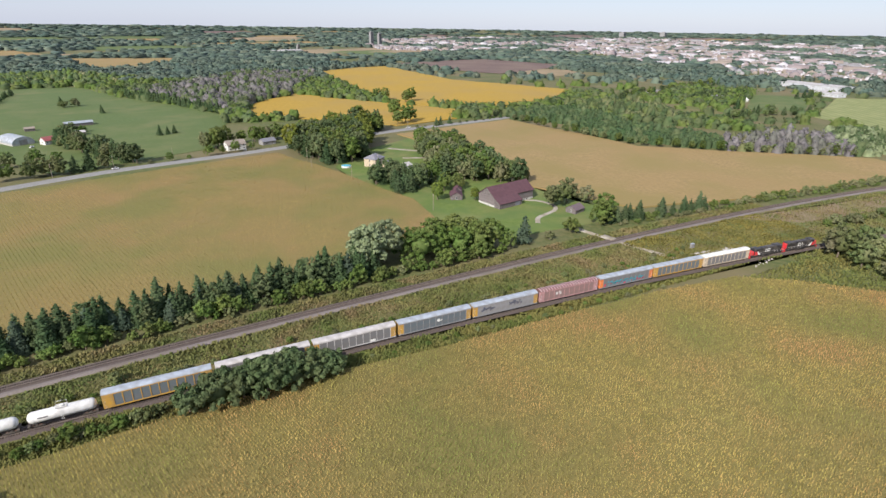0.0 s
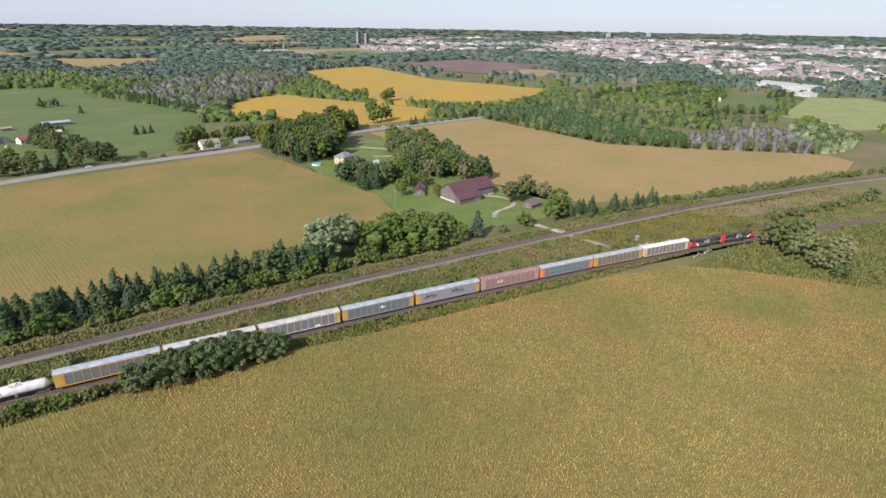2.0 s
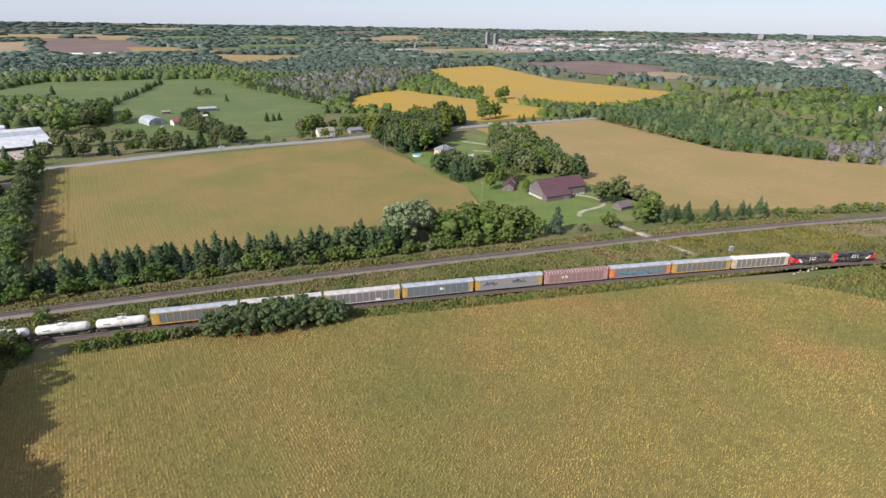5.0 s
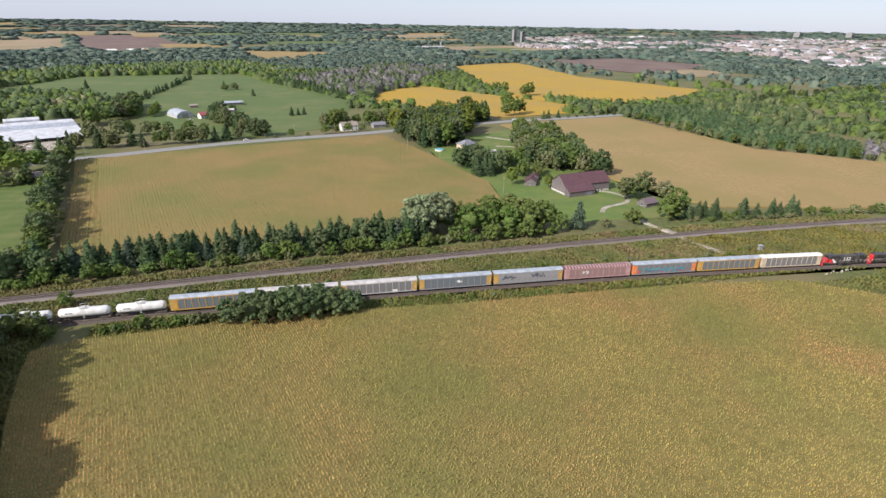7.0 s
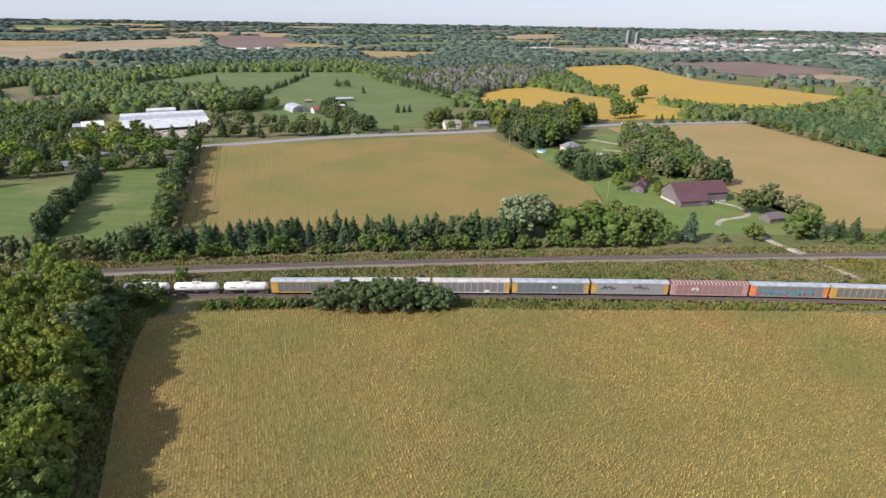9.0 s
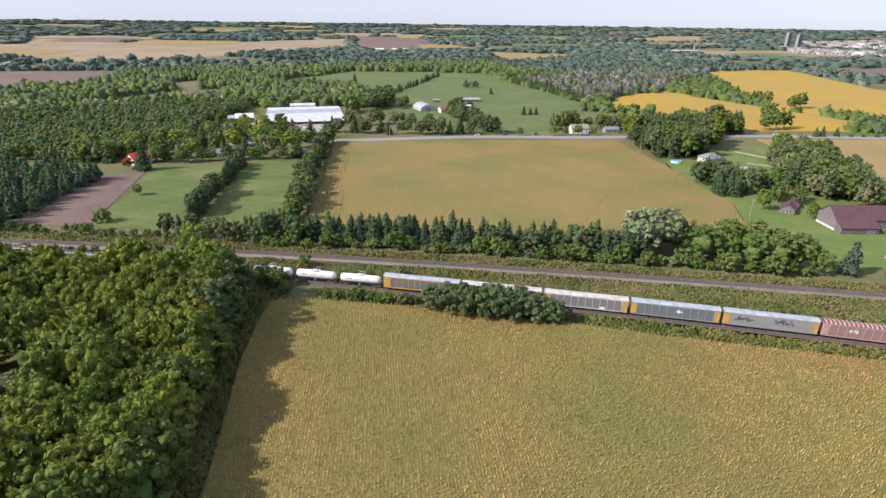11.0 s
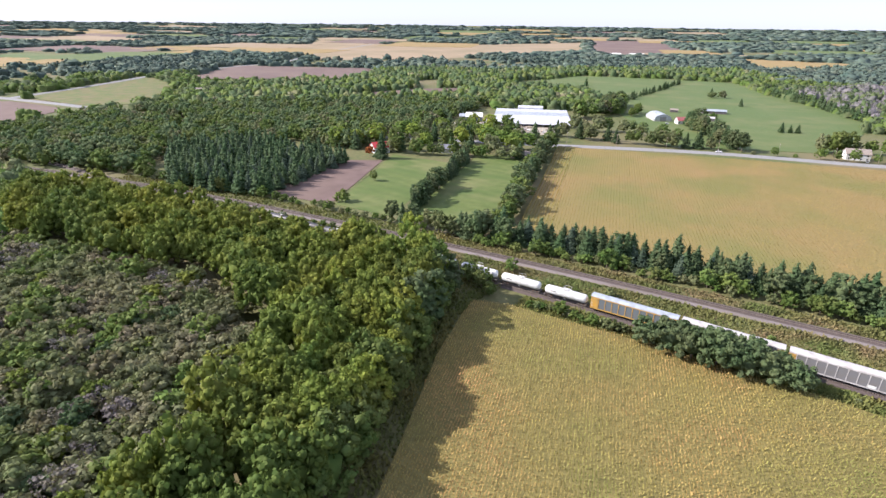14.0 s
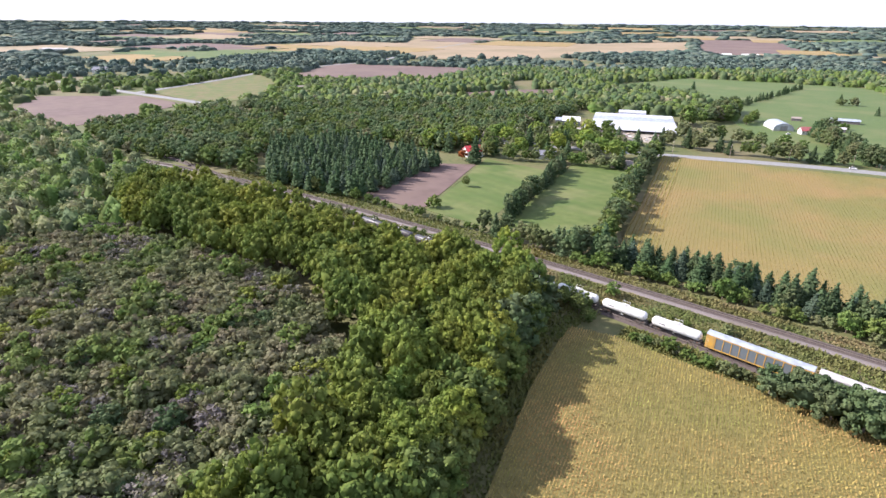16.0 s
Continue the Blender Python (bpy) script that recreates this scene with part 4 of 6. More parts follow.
along([(590, 560), (690, 600), (846, 632), (1000, 662)], 12.0, ["ash", "dark", "spruce"], 1.1, 6.0, "", False)
along([(690, 500), (720, 520), (770, 530), (800, 512)], 8.0, ["spruce", "dark", "spruce"], 1.3, 8.0, "", False)
along([(880, 470), (930, 470), (1000, 452)], 14.0, ["ash", "spruce"], 1.0, 5.0, "", False)

WESTW = [(-265, 108), (-292, 58), (-220, 20), (-180, -20), (-300, -60), (-440, 0), (-440, 160), (-330, 160), (-330, 115)]
P = scatter(WESTW, 7.5, RNG) + scatter([(-440, 0), (-680, -20), (-660, 165), (-575, 175), (-440, 165)], 9.5, RNG)
RNG.shuffle(P)
canopy("west_wood", P[::3], 5.2, 12.5, M["leaf_dark"], "dark green canopy of the west wood", 110, 0.8, 21)
canopy("west_wood", P[1::3], 5.2, 12.0, M["leaf"], "green canopy of the west wood", 110, 0.8, 22)
canopy("west_wood", P[2::3], 5.0, 11.0, M["leaf_olive"], "olive canopy of the west wood", 110, 0.8, 23)

# far country: woods, hedges and open land out to the horizon
TAN_OPEN = [(790, 1070), (894, 1166), (972, 1042), (924, 944), (802, 912)]
OPEN_W = [(-776, 350), (-628, 347), (-612, 420), (-700, 500), (-800, 560), (-884, 590), (-824, 462)]
field("tan_field", TAN_OPEN, 0.6, M["stubble"], "pale olive fallow field before the town", ragged=5)
field("meadow_patch", OPEN_W, 0.3, M["verge"], "rough olive meadow beside the road junction", ragged=4)
FAR_FIELDS = [
    [(391, 1220), (500, 1290), (609, 1317), (590, 1120), (570, 943), (657, 711), (544, 619), (416, 575), (330, 660), (312, 690), (320, 800)],
    [(114, 662), (134, 735), (165, 790), (230, 843), (275, 748), (358, 605), (318, 545), (232, 530), (215, 575)],
    [(-94, 1862), (-10, 1395), (60, 1426), (172, 1600), (190, 1800)],
    [(-1340, 1325), (-1790, 2045), (-1215, 1900), (-757, 2650), (-529, 1902), (-687, 1511), (-757, 1318), (-954, 1100)],
    [(-515, 1912), (-780, 2900), (-480, 3000), (-195, 1989), (-377, 1680)],
    [(-838, 617), (-980, 850), (-720, 960), (-650, 920), (-587, 772), (-574, 668), (-743, 577)],
    [(-690, 172), (-572, 183), (-633, 327), (-750, 323), (-830, 240)],
    [(668, 267), (714, 356), (960, 440), (1040, 385), (900, 250), (760, 230)],
    [(700, 433), (886, 532), (930, 460), (760, 390)],
    NW, GREY, EAST, YOUNG, WILLOWS, BEHIND, OPEN_W, TAN_OPEN,
    [(-364, 823), (-299, 1051), (-155, 1081), (-40, 1075), (0, 930), (60, 800), (98, 690), (62, 512), (-60, 470), (-100, 560), (-165, 700)]]
TOWN = [(960, 2050), (1160, 1900), (1560, 1880), (1600, 1500), (1360, 1160), (1250, 830), (1330, 520), (2300, 640), (3400, 1150), (3000, 2500), (1900, 3100), (1150, 2750)]


def wooded(x, y):
    """How wooded the far land is: bands of wood and open farmland."""
    return noise.noise((x * 0.0021, y * 0.0021, 5.0)) + 0.5 * noise.noise((x * 0.006, y * 0.006, 9.0))


def far_fields():
    """Farm fields scattered over the open far land."""
    rng = random.Random(21)
    made = 0
    looks = (("stubble", "distant pale stubble field"), ("tan", "distant tan crop field"), ("meadow", "distant green meadow strip"), ("brown", "distant brown tilled field"))
    while made < 84:
        a, r = rng.uniform(-1.5, 1.25), rng.uniform(1500, 4300)
        x, y = r * math.sin(a), r * math.cos(a)
        w, d = rng.uniform(90, 240), rng.uniform(60, 200)
        if inside(x, y, TOWN) or not clear_of(x, y, FAR_FIELDS) or wooded(x, y) > 0.05:
            continue
        ca, sa = math.cos(0.25), math.sin(0.25)
        poly = [(x + u * ca - v * sa, y + u * sa + v * ca) for u, v in ((-w, -d), (w, -d * rng.uniform(0.7, 1.2)), (w * rng.uniform(0.8, 1.2), d), (-w, d * rng.uniform(0.7, 1.2)))]
        look_name, label = rng.choice(looks)
        field("far_field", poly, 0.8, M[look_name], label, ragged=8)
        FAR_FIELDS.append(poly)
        made += 1


far_fields()
far = {"a": [], "b": []}
r = 640.0
while r < 4850:
    step = 9.5 + max(0.0, r - 900) * 0.0125
    a = -1.75
    while a < 1.45:
        jr, ja = r + RNG.uniform(-0.5, 0.5) * step, a + RNG.uniform(-0.5, 0.5) * step / r
        x, y = jr * math.sin(ja), jr * math.cos(ja)
        a += step / r
        if not clear_of(x, y, FAR_FIELDS) or near_line(x, y, ROADS, 12):
            continue
        w = wooded(x, y)
        if inside(x, y, TOWN):
            if w < 0.26 and RNG.random() > 0.10:
                continue
        elif x > 560 and y < 1150:
            if w < 0.16 and RNG.random() > 0.10:
                continue
        elif x < -560 and r < 1500:
            if w < -0.02 and RNG.random() > 0.18:
                continue
        elif w < -0.28 and RNG.random() > 0.06:
            continue
        far["a" if RNG.random() < 0.6 else "b"].append((x, y, step))
    r += step * 1.05
# beyond 1100 m the crowns take the tones with distance haze painted in
for key, material, close in (("a", M["far_leaf_hazed"], M["leaf"]), ("b", M["far_dark_hazed"], M["leaf_dark"])):
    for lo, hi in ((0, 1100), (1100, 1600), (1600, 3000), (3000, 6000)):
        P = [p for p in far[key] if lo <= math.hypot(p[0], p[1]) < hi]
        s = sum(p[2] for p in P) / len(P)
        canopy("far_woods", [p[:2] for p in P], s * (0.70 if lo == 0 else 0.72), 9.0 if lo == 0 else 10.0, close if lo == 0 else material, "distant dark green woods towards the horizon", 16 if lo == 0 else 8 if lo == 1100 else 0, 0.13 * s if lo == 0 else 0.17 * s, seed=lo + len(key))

# ---- corn ----
def corn_rows(name, field_poly, spacing, step, low, base, material, label, seed):
    rng = np.random.default_rng(seed)
    d = np.array((-0.22, 0.975))
    e = np.array((0.975, 0.22))
    us, vs = np.arange(-150, 300, spacing), np.arange(-70, 440, step)
    U, W = np.meshgrid(us, vs)
    P = U.ravel()[:, None] * e + (W.ravel() + rng.uniform(-0.2, 0.2, U.size))[:, None] * d + rng.normal(0, 0.05, (U.size, 2))
    poly = np.array(field_poly)
    ok = np.zeros(len(P), bool)
    j = len(poly) - 1
    for i in range(len(poly)):
        (xi, yi), (xj, yj) = poly[i], poly[j]
        c = ((yi > P[:, 1]) != (yj > P[:, 1])) & (P[:, 0] < (xj - xi) * (P[:, 1] - yi) / (yj - yi + 1e-9) + xi)
        ok ^= c
        j = i
    P = P[ok & (P[:, 1] > low)]
    n = len(P)
    V = []
    for b in range(3):
        a = rng.uniform(0, 6.28, n)
        D = np.stack([np.cos(a), np.sin(a), np.zeros(n)], 1)
        S = np.stack([-np.sin(a), np.cos(a), np.zeros(n)], 1) * rng.uniform(0.07, 0.15, (n, 1))
        o = np.concatenate([P, rng.uniform(base, base + 0.5, (n, 1))], 1) - D * 0.08
        top = o + D * rng.uniform(0.2, 0.48, (n, 1)) + np.array((0, 0, 1)) * rng.uniform(0.05, 0.6, (n, 1))
        V.append(np.stack([o - S, o + S, top + S * 0.4, top - S * 0.4], 1))
    V = np.concatenate(V).reshape(-1, 3)
    ob = new(name, mesh_np(name, V, np.arange(len(V)).reshape(-1, 4), None, material))
    tagged(ob, label, "corn", kind="stuff")


corn_rows("corn_plants", NEAR_CORN, 0.76, 0.62, 5, 1.25, M["corn"], "rows of ripening corn, golden tan with green patches", 5)
corn_rows("far_corn_plants", FAR_CORN, 1.52, 1.25, 200, 1.5, M["far_corn_leaf"], "rows of tan and olive corn beside the road", 7)
corn_rows("corn_edge_rows", [(-90, 236), (-132, 418), (-118, 421), (-74, 234)], 2.3, 0.7, 200, 1.6, M["corn"], "open corn rows along the treeline", 6)


# ---- weeds ----
def weeds(name, poly, step, height, material, label, seed, base=0.0):
    """Tangled grass and weed tufts: three leaning blades each."""
    rng = np.random.default_rng(seed)
    P = np.array(scatter(poly, step, RNG))
    n = len(P)
    V = []
    tall = height * (0.55 + 0.9 * np.array([max(0.0, 0.5 + noise.noise((x * 0.09, y * 0.09, seed))) for x, y in P]))[:, None]
    for b in range(3):
        a = rng.uniform(0, 6.28, n)
        D = np.stack([np.cos(a), np.sin(a), np.zeros(n)], 1)
        S = np.stack([-np.sin(a), np.cos(a), np.zeros(n)], 1) * rng.uniform(0.12, 0.4, (n, 1))
        o = np.concatenate([P + rng.normal(0, 0.2, (n, 2)), np.full((n, 1), base)], 1)
        top = o + D * tall * rng.uniform(0.3, 0.9, (n, 1)) + np.array((0, 0, 1)) * tall * rng.uniform(0.6, 1.1, (n, 1))
        V.append(np.stack([o - S, o + S, top + S * 0.6, top - S * 0.6], 1))
    V = np.concatenate(V).reshape(-1, 3)
    ob = new(name, mesh_np(name, V, np.arange(len(V)).reshape(-1, 4), None, material))
    tagged(ob, label, "weeds", kind="stuff")


def strip(fa, fb, x0, x1, n=14):
    xs = [x0 + (x1 - x0) * i / n for i in range(n + 1)]
    return [(x, fa(x)) for x in xs] + [(x, fb(x)) for x in reversed(xs)]


M["weed"] = mat("weed", (0.150, 0.152, 0.046), (0.210, 0.188, 0.066), 0.12, (0.220, 0.160, 0.082), 0.045, (0.115, 0.138, 0.038), 0.06, island=0.16, trans=0.2)
M["weed_gold"] = mat("goldenrod", (0.16, 0.14, 0.032), (0.215, 0.175, 0.045), 0.12, (0.115, 0.12, 0.036), 0.05, island=0.16, trans=0.2)
M["weed_green"] = mat("weed_green", (0.115, 0.138, 0.034), (0.165, 0.172, 0.050), 0.12, (0.175, 0.155, 0.045), 0.06, island=0.18, trans=0.2)
weeds("weeds", strip(lambda x: train_y(x) + 3.4, lambda x: main_y(x) - 4.3, -110, 180), 0.75, 0.7, M["weed"], "dry olive and tan weeds between the tracks", 1)
weeds("weeds", strip(lambda x: train_y(x) + 3.4, lambda x: main_y(x) - 4.3, 180, 282), 0.85, 0.65, M["weed_gold"], "golden and green weeds east of the crossing", 2)
weeds("weeds", strip(lambda x: (162.5 if x < 0 else 160.5 - 0.083 * x), lambda x: train_y(x) - 3.2, -62, 232, 18), 0.7, 0.95, M["weed_green"], "green weeds between corn and track", 3)
weeds("weeds", strip(lambda x: main_y(x) + 2.6, lambda x: main_y(x) + 9.5, -110, 300), 0.8, 0.8, M["weed"], "dry weeds at the foot of the spruces", 4)
weeds("weeds", [(190, 136), (250, 132), (330, 112), (330, 60), (285, 0), (254, 62), (230, 98), (210, 121)], 1.2, 0.9, M["weed_green"], "green weeds round the corn field corner", 5)
weeds("weeds", [(-70, 182), (-75, 163), (-75, 149), (-69, 122), (-59, 90), (-51, 60), (-62, 60), (-80, 130), (-88, 180)], 0.9, 0.9, M["weed_green"], "shaded weeds at the wood's edge", 6)

weeds("weeds", strip(lambda x: train_y(x) + 3.4, lambda x: main_y(x) - 5.0, 282, 400), 1.2, 0.7, M["weed"], "dry weeds beside the bare strip", 7)
weeds("weeds", strip(lambda x: train_y(x) - 16.0, lambda x: train_y(x) - 3.2, 232, 400), 1.3, 0.8, M["weed_green"], "green weeds south of the branch track", 8)

weeds("weeds", strip(lambda x: main_y(x) + 2.6, lambda x: main_y(x) + 12, -330, -110), 1.3, 0.9, M["weed_green"], "green weeds north of the main track", 9)
weeds("weeds", strip(lambda x: train_y(x) + 2.8, lambda x: main_y(x) - 4.3, -330, -110), 1.2, 0.9, M["weed_green"], "green weeds between the tracks by the wood", 10)

# ---- train ----
JOINT = 212.0        # where the engines couple to the first car


def train_pose(s, flip=False, z=0.88):
    """The pose on the branch track, s metres of track west of the coupling behind the engines."""
    x = JOINT - s * 0.988
    for _ in range(4):
        L, px, step = 0.0, JOINT, (x - JOINT) / 40.0
        for i in range(40):
            L += math.hypot(step, train_y(px + step) - train_y(px))
            px += step
        x += (L - abs(s)) * (1 if s > 0 else -1)
    a = math.degrees(math.atan2(train_y(x + 5) - train_y(x - 5), 10))
    return pose(x, train_y(x), z, 0, 0, a + (180 if flip else 0))


def bevelled(bm, w=0.04):
    bmesh.ops.bevel(bm, geom=bm.edges[:], offset=w, segments=1, affect="EDGES", clamp_overlap=True)
    return bm


def bogie(parent, x, axles=2, gauge=0.7175, span=1.78):
    b = bmesh.new()
    for sy in (-1, 1):
        prism([(sy * 0.95 - 0.09, 0.38), (sy * 0.95 + 0.09, 0.38), (sy * 0.95 + 0.09, 0.72), (sy * 0.95 - 0.09, 0.72)], x - span * axles / 2 - 0.05, x + span * axles / 2 + 0.05, b)
    box(b, x - 0.25, x + 0.25, -0.95, 0.95, 0.45, 0.8)
    truck = part("truck", b, M["truck"], parent)
    for i in range(axles):
        ax = x + (i - (axles - 1) / 2) * span
        w = bmesh.new()
        for sy in (-1, 1):
            cyl(w, (ax, sy * gauge - 0.06, 0.46), (ax, sy * gauge + 0.06, 0.46), 0.46, 14)
        cyl(w, (ax, -0.9, 0.46), (ax, 0.9, 0.46), 0.08, 6)
        part("wheelset", w, M["rust"], truck)
    return truck


def couplers(parent, half):
    for s in (-1, 1):
        part("coupler", boxes((min(s * half, s * (half + 0.55)), max(s * half, s * (half + 0.55)), -0.13, 0.13, 0.72, 1.0)), M["truck"], parent)


def autorack(s, label, roof, post, panel, end, ribs=None, sprays=(), end_width=1.9, plate=False, flush=False):
    """A closed two-deck car carrier: underframe, screened sides between posts, arched roof, end doors."""
    car = new("autorack_car")
    car.matrix_basis = train_pose(s)
    tagged(car, label, "railway car", "cars of the train")
    H, W, LH = 5.15, 1.55, 13.55
    part("underframe", boxes((-LH, LH, -1.35, 1.35, 0.78, 1.12), (-6.5, 6.5, -0.5, 0.5, 0.45, 0.8)), M["truck"], car)
    part("inner_wall", boxes((-LH + 0.1, LH - 0.1, -W + 0.16, W - 0.16, 1.1, H - 0.05)), M[panel], car)
    sill = bmesh.new()
    for sy in (-1, 1):
        box(sill, -LH, LH, sy * (W - 0.04) - 0.05, sy * (W - 0.04) + 0.05, 0.95, 1.28)
        box(sill, -LH, LH, sy * (W - 0.04) - 0.05, sy * (W - 0.04) + 0.05, H - 0.28, H)
    part("side_sill", sill, M[post], car)
    n = 10
    x0, x1 = -LH + end_width, LH - end_width
    pm = mesh_bm("panel", boxes(((x0 - x1) / n / 2 + 0.1, (x1 - x0) / n / 2 - 0.1, -0.03, 0.03, 1.3, H - 0.3)), M[panel])
    om = mesh_bm("post", boxes((-0.11, 0.11, -0.06, 0.06, 1.28, H - 0.28)), M[post])
    for sy in (-1, 1):
        for i in range(n):
            part("panel", pm, None, car, at=pose(x0 + (i + 0.5) * (x1 - x0) / n, sy * (W - (0.02 if flush else 0.09)), 0))
        for i in range(n + 1):
            part("post", om, None, car, at=pose(x0 + i * (x1 - x0) / n, sy * (W - (0.06 if flush else 0.03)), 0))
    for sx in (-1, 1):
        a, b = sorted((sx * LH, sx * (LH - end_width + 0.12)))
        e = boxes((a, b, -W - 0.005, W + 0.005, 1.28, H - 0.29))
        bevelled(e, 0.08)
        door = part("end_door", e, M[end], car)
        lad = bmesh.new()
        for k in range(7):
            box(lad, sx * (LH - 0.55) - 0.22, sx * (LH - 0.55) + 0.22, -W - 0.08, -W - 0.05, 1.3 + k * 0.42, 1.34 + k * 0.42)
        part("ladder", lad, M["white"], door)
    prof = [(W * math.sin(t), H - 0.02 + 0.62 * (math.cos(t) ** 0.8 if math.cos(t) > 0 else 0)) for t in [math.pi / 2 * (1 - k / 5) for k in range(11)]]
    prof = [(y, z) for y, z in prof]
    rf = part("roof", prism(prof[::-1] if prof[0][0] < 0 else prof, -LH - 0.05, LH + 0.05), M[roof], car)
    if ribs:
        for i in range(22):
            x = -LH + 0.6 + i * (2 * LH - 1.2) / 21
            rb = prism([(y * 1.02, z + 0.035) for y, z in prof] + [(-W * 0.9, H - 0.02), (W * 0.9, H - 0.02)], x - 0.2, x + 0.2)
            part("roof_rib", rb, M[ribs], rf)
    rng = random.Random(int(s * 7) + 3)
    for colour, x0s, x1s, zlo, zhi, count in sprays:         # sprayed shapes on the side
        for i in range(count):
            x = x0s + (x1s - x0s) * (i + rng.random()) / count
            w, h = rng.uniform(0.3, 0.8), rng.uniform(0.3, 0.85)
            z = rng.uniform(zlo, zhi)
            sp = bmesh.new()
            k = rng.randint(5, 7)
            vs = [sp.verts.new((x + w * math.cos(6.283 * j / k) * rng.uniform(0.5, 1.3), -W - 0.02, z + h * math.sin(6.283 * j / k) * rng.uniform(0.5, 1.2))) for j in range(k)]
            f = sp.faces.new(vs)
            r = bmesh.ops.extrude_face_region(sp, geom=[f])
            for v in r["geom"]:
                if isinstance(v, bmesh.types.BMVert):
                    v.co.y += 0.015
            part("painted_mark", sp, M[colour], car)
    if plate:
        for x in (-9.5, 5.5):
            part("name_plate", boxes((x - 1.0, x + 1.0, -W - 0.03, -W + 0.02, 1.35, 2.1)), M["white"], car)
    bogie(car, -9.8)
    bogie(car, 9.8)
    couplers(car, LH)
    return car


def tank_car(s, label, colour, fit_colour, length=15.2):
    """A tank car: a long barrel with domed ends on a sill, dome with platform, ladders, straps."""
    car = new("tank_car")
    car.matrix_basis = train_pose(s)
    tagged(car, label, "railway car", "cars of the train")
    R, zc, h = 1.5, 2.75, length / 2
    rings = [(-h, 0.0), (-h + 0.05, 0.55), (-h + 0.25, 1.0), (-h + 0.6, 1.33), (-h + 1.0, R), (h - 1.0, R), (h - 0.6, 1.33), (h - 0.25, 1.0), (h - 0.05, 0.55), (h, 0.0)]
    V, Q, n = [], [], 24
    for x, r in rings:
        V += [(x, max(r, 0.01) * math.cos(6.28318 * k / n), zc + max(r, 0.01) * math.sin(6.28318 * k / n)) for k in range(n)]
    for i in range(len(rings) - 1):
        Q += [(i * n + k, (i + 1) * n + k, (i + 1) * n + (k + 1) % n, i * n + (k + 1) % n)[::-1] for k in range(n)]
    me = mesh_np("tank", V, Q, None, M[colour])
    me.shade_smooth()
    part("tank", me, None, car)
    part("sill", boxes((-h - 0.1, h + 0.1, -0.35, 0.35, 0.75, 1.3), (-h - 0.1, -h + 0.5, -1.4, 1.4, 0.95, 1.15), (h - 0.5, h + 0.1, -1.4, 1.4, 0.95, 1.15)), M["truck"], car)
    d = bmesh.new()
    cyl(d, (0, 0, zc + R - 0.1), (0, 0, zc + R + 0.35), 0.5, 14)
    dome = part("dome", d, M[fit_colour], car)
    pl = bmesh.new()
    box(pl, -1.3, 1.3, -1.0, 1.0, zc + R + 0.02, zc + R + 0.07)
    part("platform", pl, M["truck"] if colour != "tank_white" else M["concrete"], dome)
    rl = bmesh.new()
    for x in (-1.25, 1.25):
        for y in (-0.95, 0.95):
            cyl(rl, (x, y, zc + R + 0.05), (x, y, zc + R + 0.95), 0.04, 5)
    for y in (-0.95, 0.95):
        cyl(rl, (-1.25, y, zc + R + 0.93), (1.25, y, zc + R + 0.93), 0.04, 5)
    part("handrail", rl, M[fit_colour], dome)
    for y in (-1, 1):
        ld = bmesh.new()
        for x in (-0.22, 0.22):
            cyl(ld, (x, y * 1.56, 1.1), (x, y * 1.3, zc + 1.2), 0.035, 5)
        for k in range(7):
            cyl(ld, (-0.22, y * (1.56 - 0.03 * k), 1.3 + k * 0.35), (0.22, y * (1.56 - 0.03 * k), 1.3 + k * 0.35), 0.025, 4)
        part("ladder", ld, M[fit_colour], car)
    for x in (-h + 1.6, h - 1.6):
        st = bmesh.new()
        cyl(st, (x - 0.06, 0, zc), (x + 0.06, 0, zc), R + 0.02, 24)
        part("strap", st, M[fit_colour] if colour == "tank_white" else M["truck"], car)
    part("side_mark", boxes((-h + 2.4, -h + 4.6, -R * 0.985 - 0.03, -R * 0.93, zc + 0.1, zc + 0.5)), M["steel_grey"], car)
    bogie(car, -h + 1.7)
    bogie(car, h - 1.7)
    couplers(car, h + 0.1)
    return car


def hopper_car(s):
    car = new("hopper_car")
    car.matrix_basis = train_pose(s)
    tagged(car, "weathered tan covered hopper car with rust streaks", "railway car", "cars of the train")
    h, W = 8.9, 1.55
    part("body", bevelled(prism([(-W, 1.6), (-0.7, 1.0), (0.7, 1.0), (W, 1.6), (W, 4.2), (1.0, 4.55), (-1.0, 4.55), (-W, 4.2)], -h + 1.2, h - 1.2), 0.04), M["hopper"], car)
    for i in range(15):
        x = -h + 1.5 + i * (2 * h - 3) / 14
        for y in (-1, 1):
            part("rib", boxes((x - 0.06, x + 0.06, y * W - 0.06, y * W + 0.06, 1.6, 4.2)), M["hopper"], car)
    part("roof_walk", boxes((-h + 1, h - 1, -0.35, 0.35, 4.6, 4.68)), M["roof_pale"], car)
    for x in (-4.5, -1.5, 1.5, 4.5):
        part("hatch", boxes((x - 0.9, x + 0.9, -0.5, 0.5, 4.5, 4.6)), M["roof_pale"], car)
        part("chute", prism([(-0.35, 0.45), (0.35, 0.45), (1.0, 1.1), (-1.0, 1.1)], x - 1.0, x + 1.0), M["rust"], car)
    part("side_mark", boxes((-5.5, -2.5, -W - 0.03, -W, 2.6, 3.2)), M["rust"], car)
    part("sill", boxes((-h, h, -1.3, 1.3, 0.95, 1.2)), M["rust"], car)
    bogie(car, -h + 1.6)
    bogie(car, h - 1.6)
    couplers(car, h)


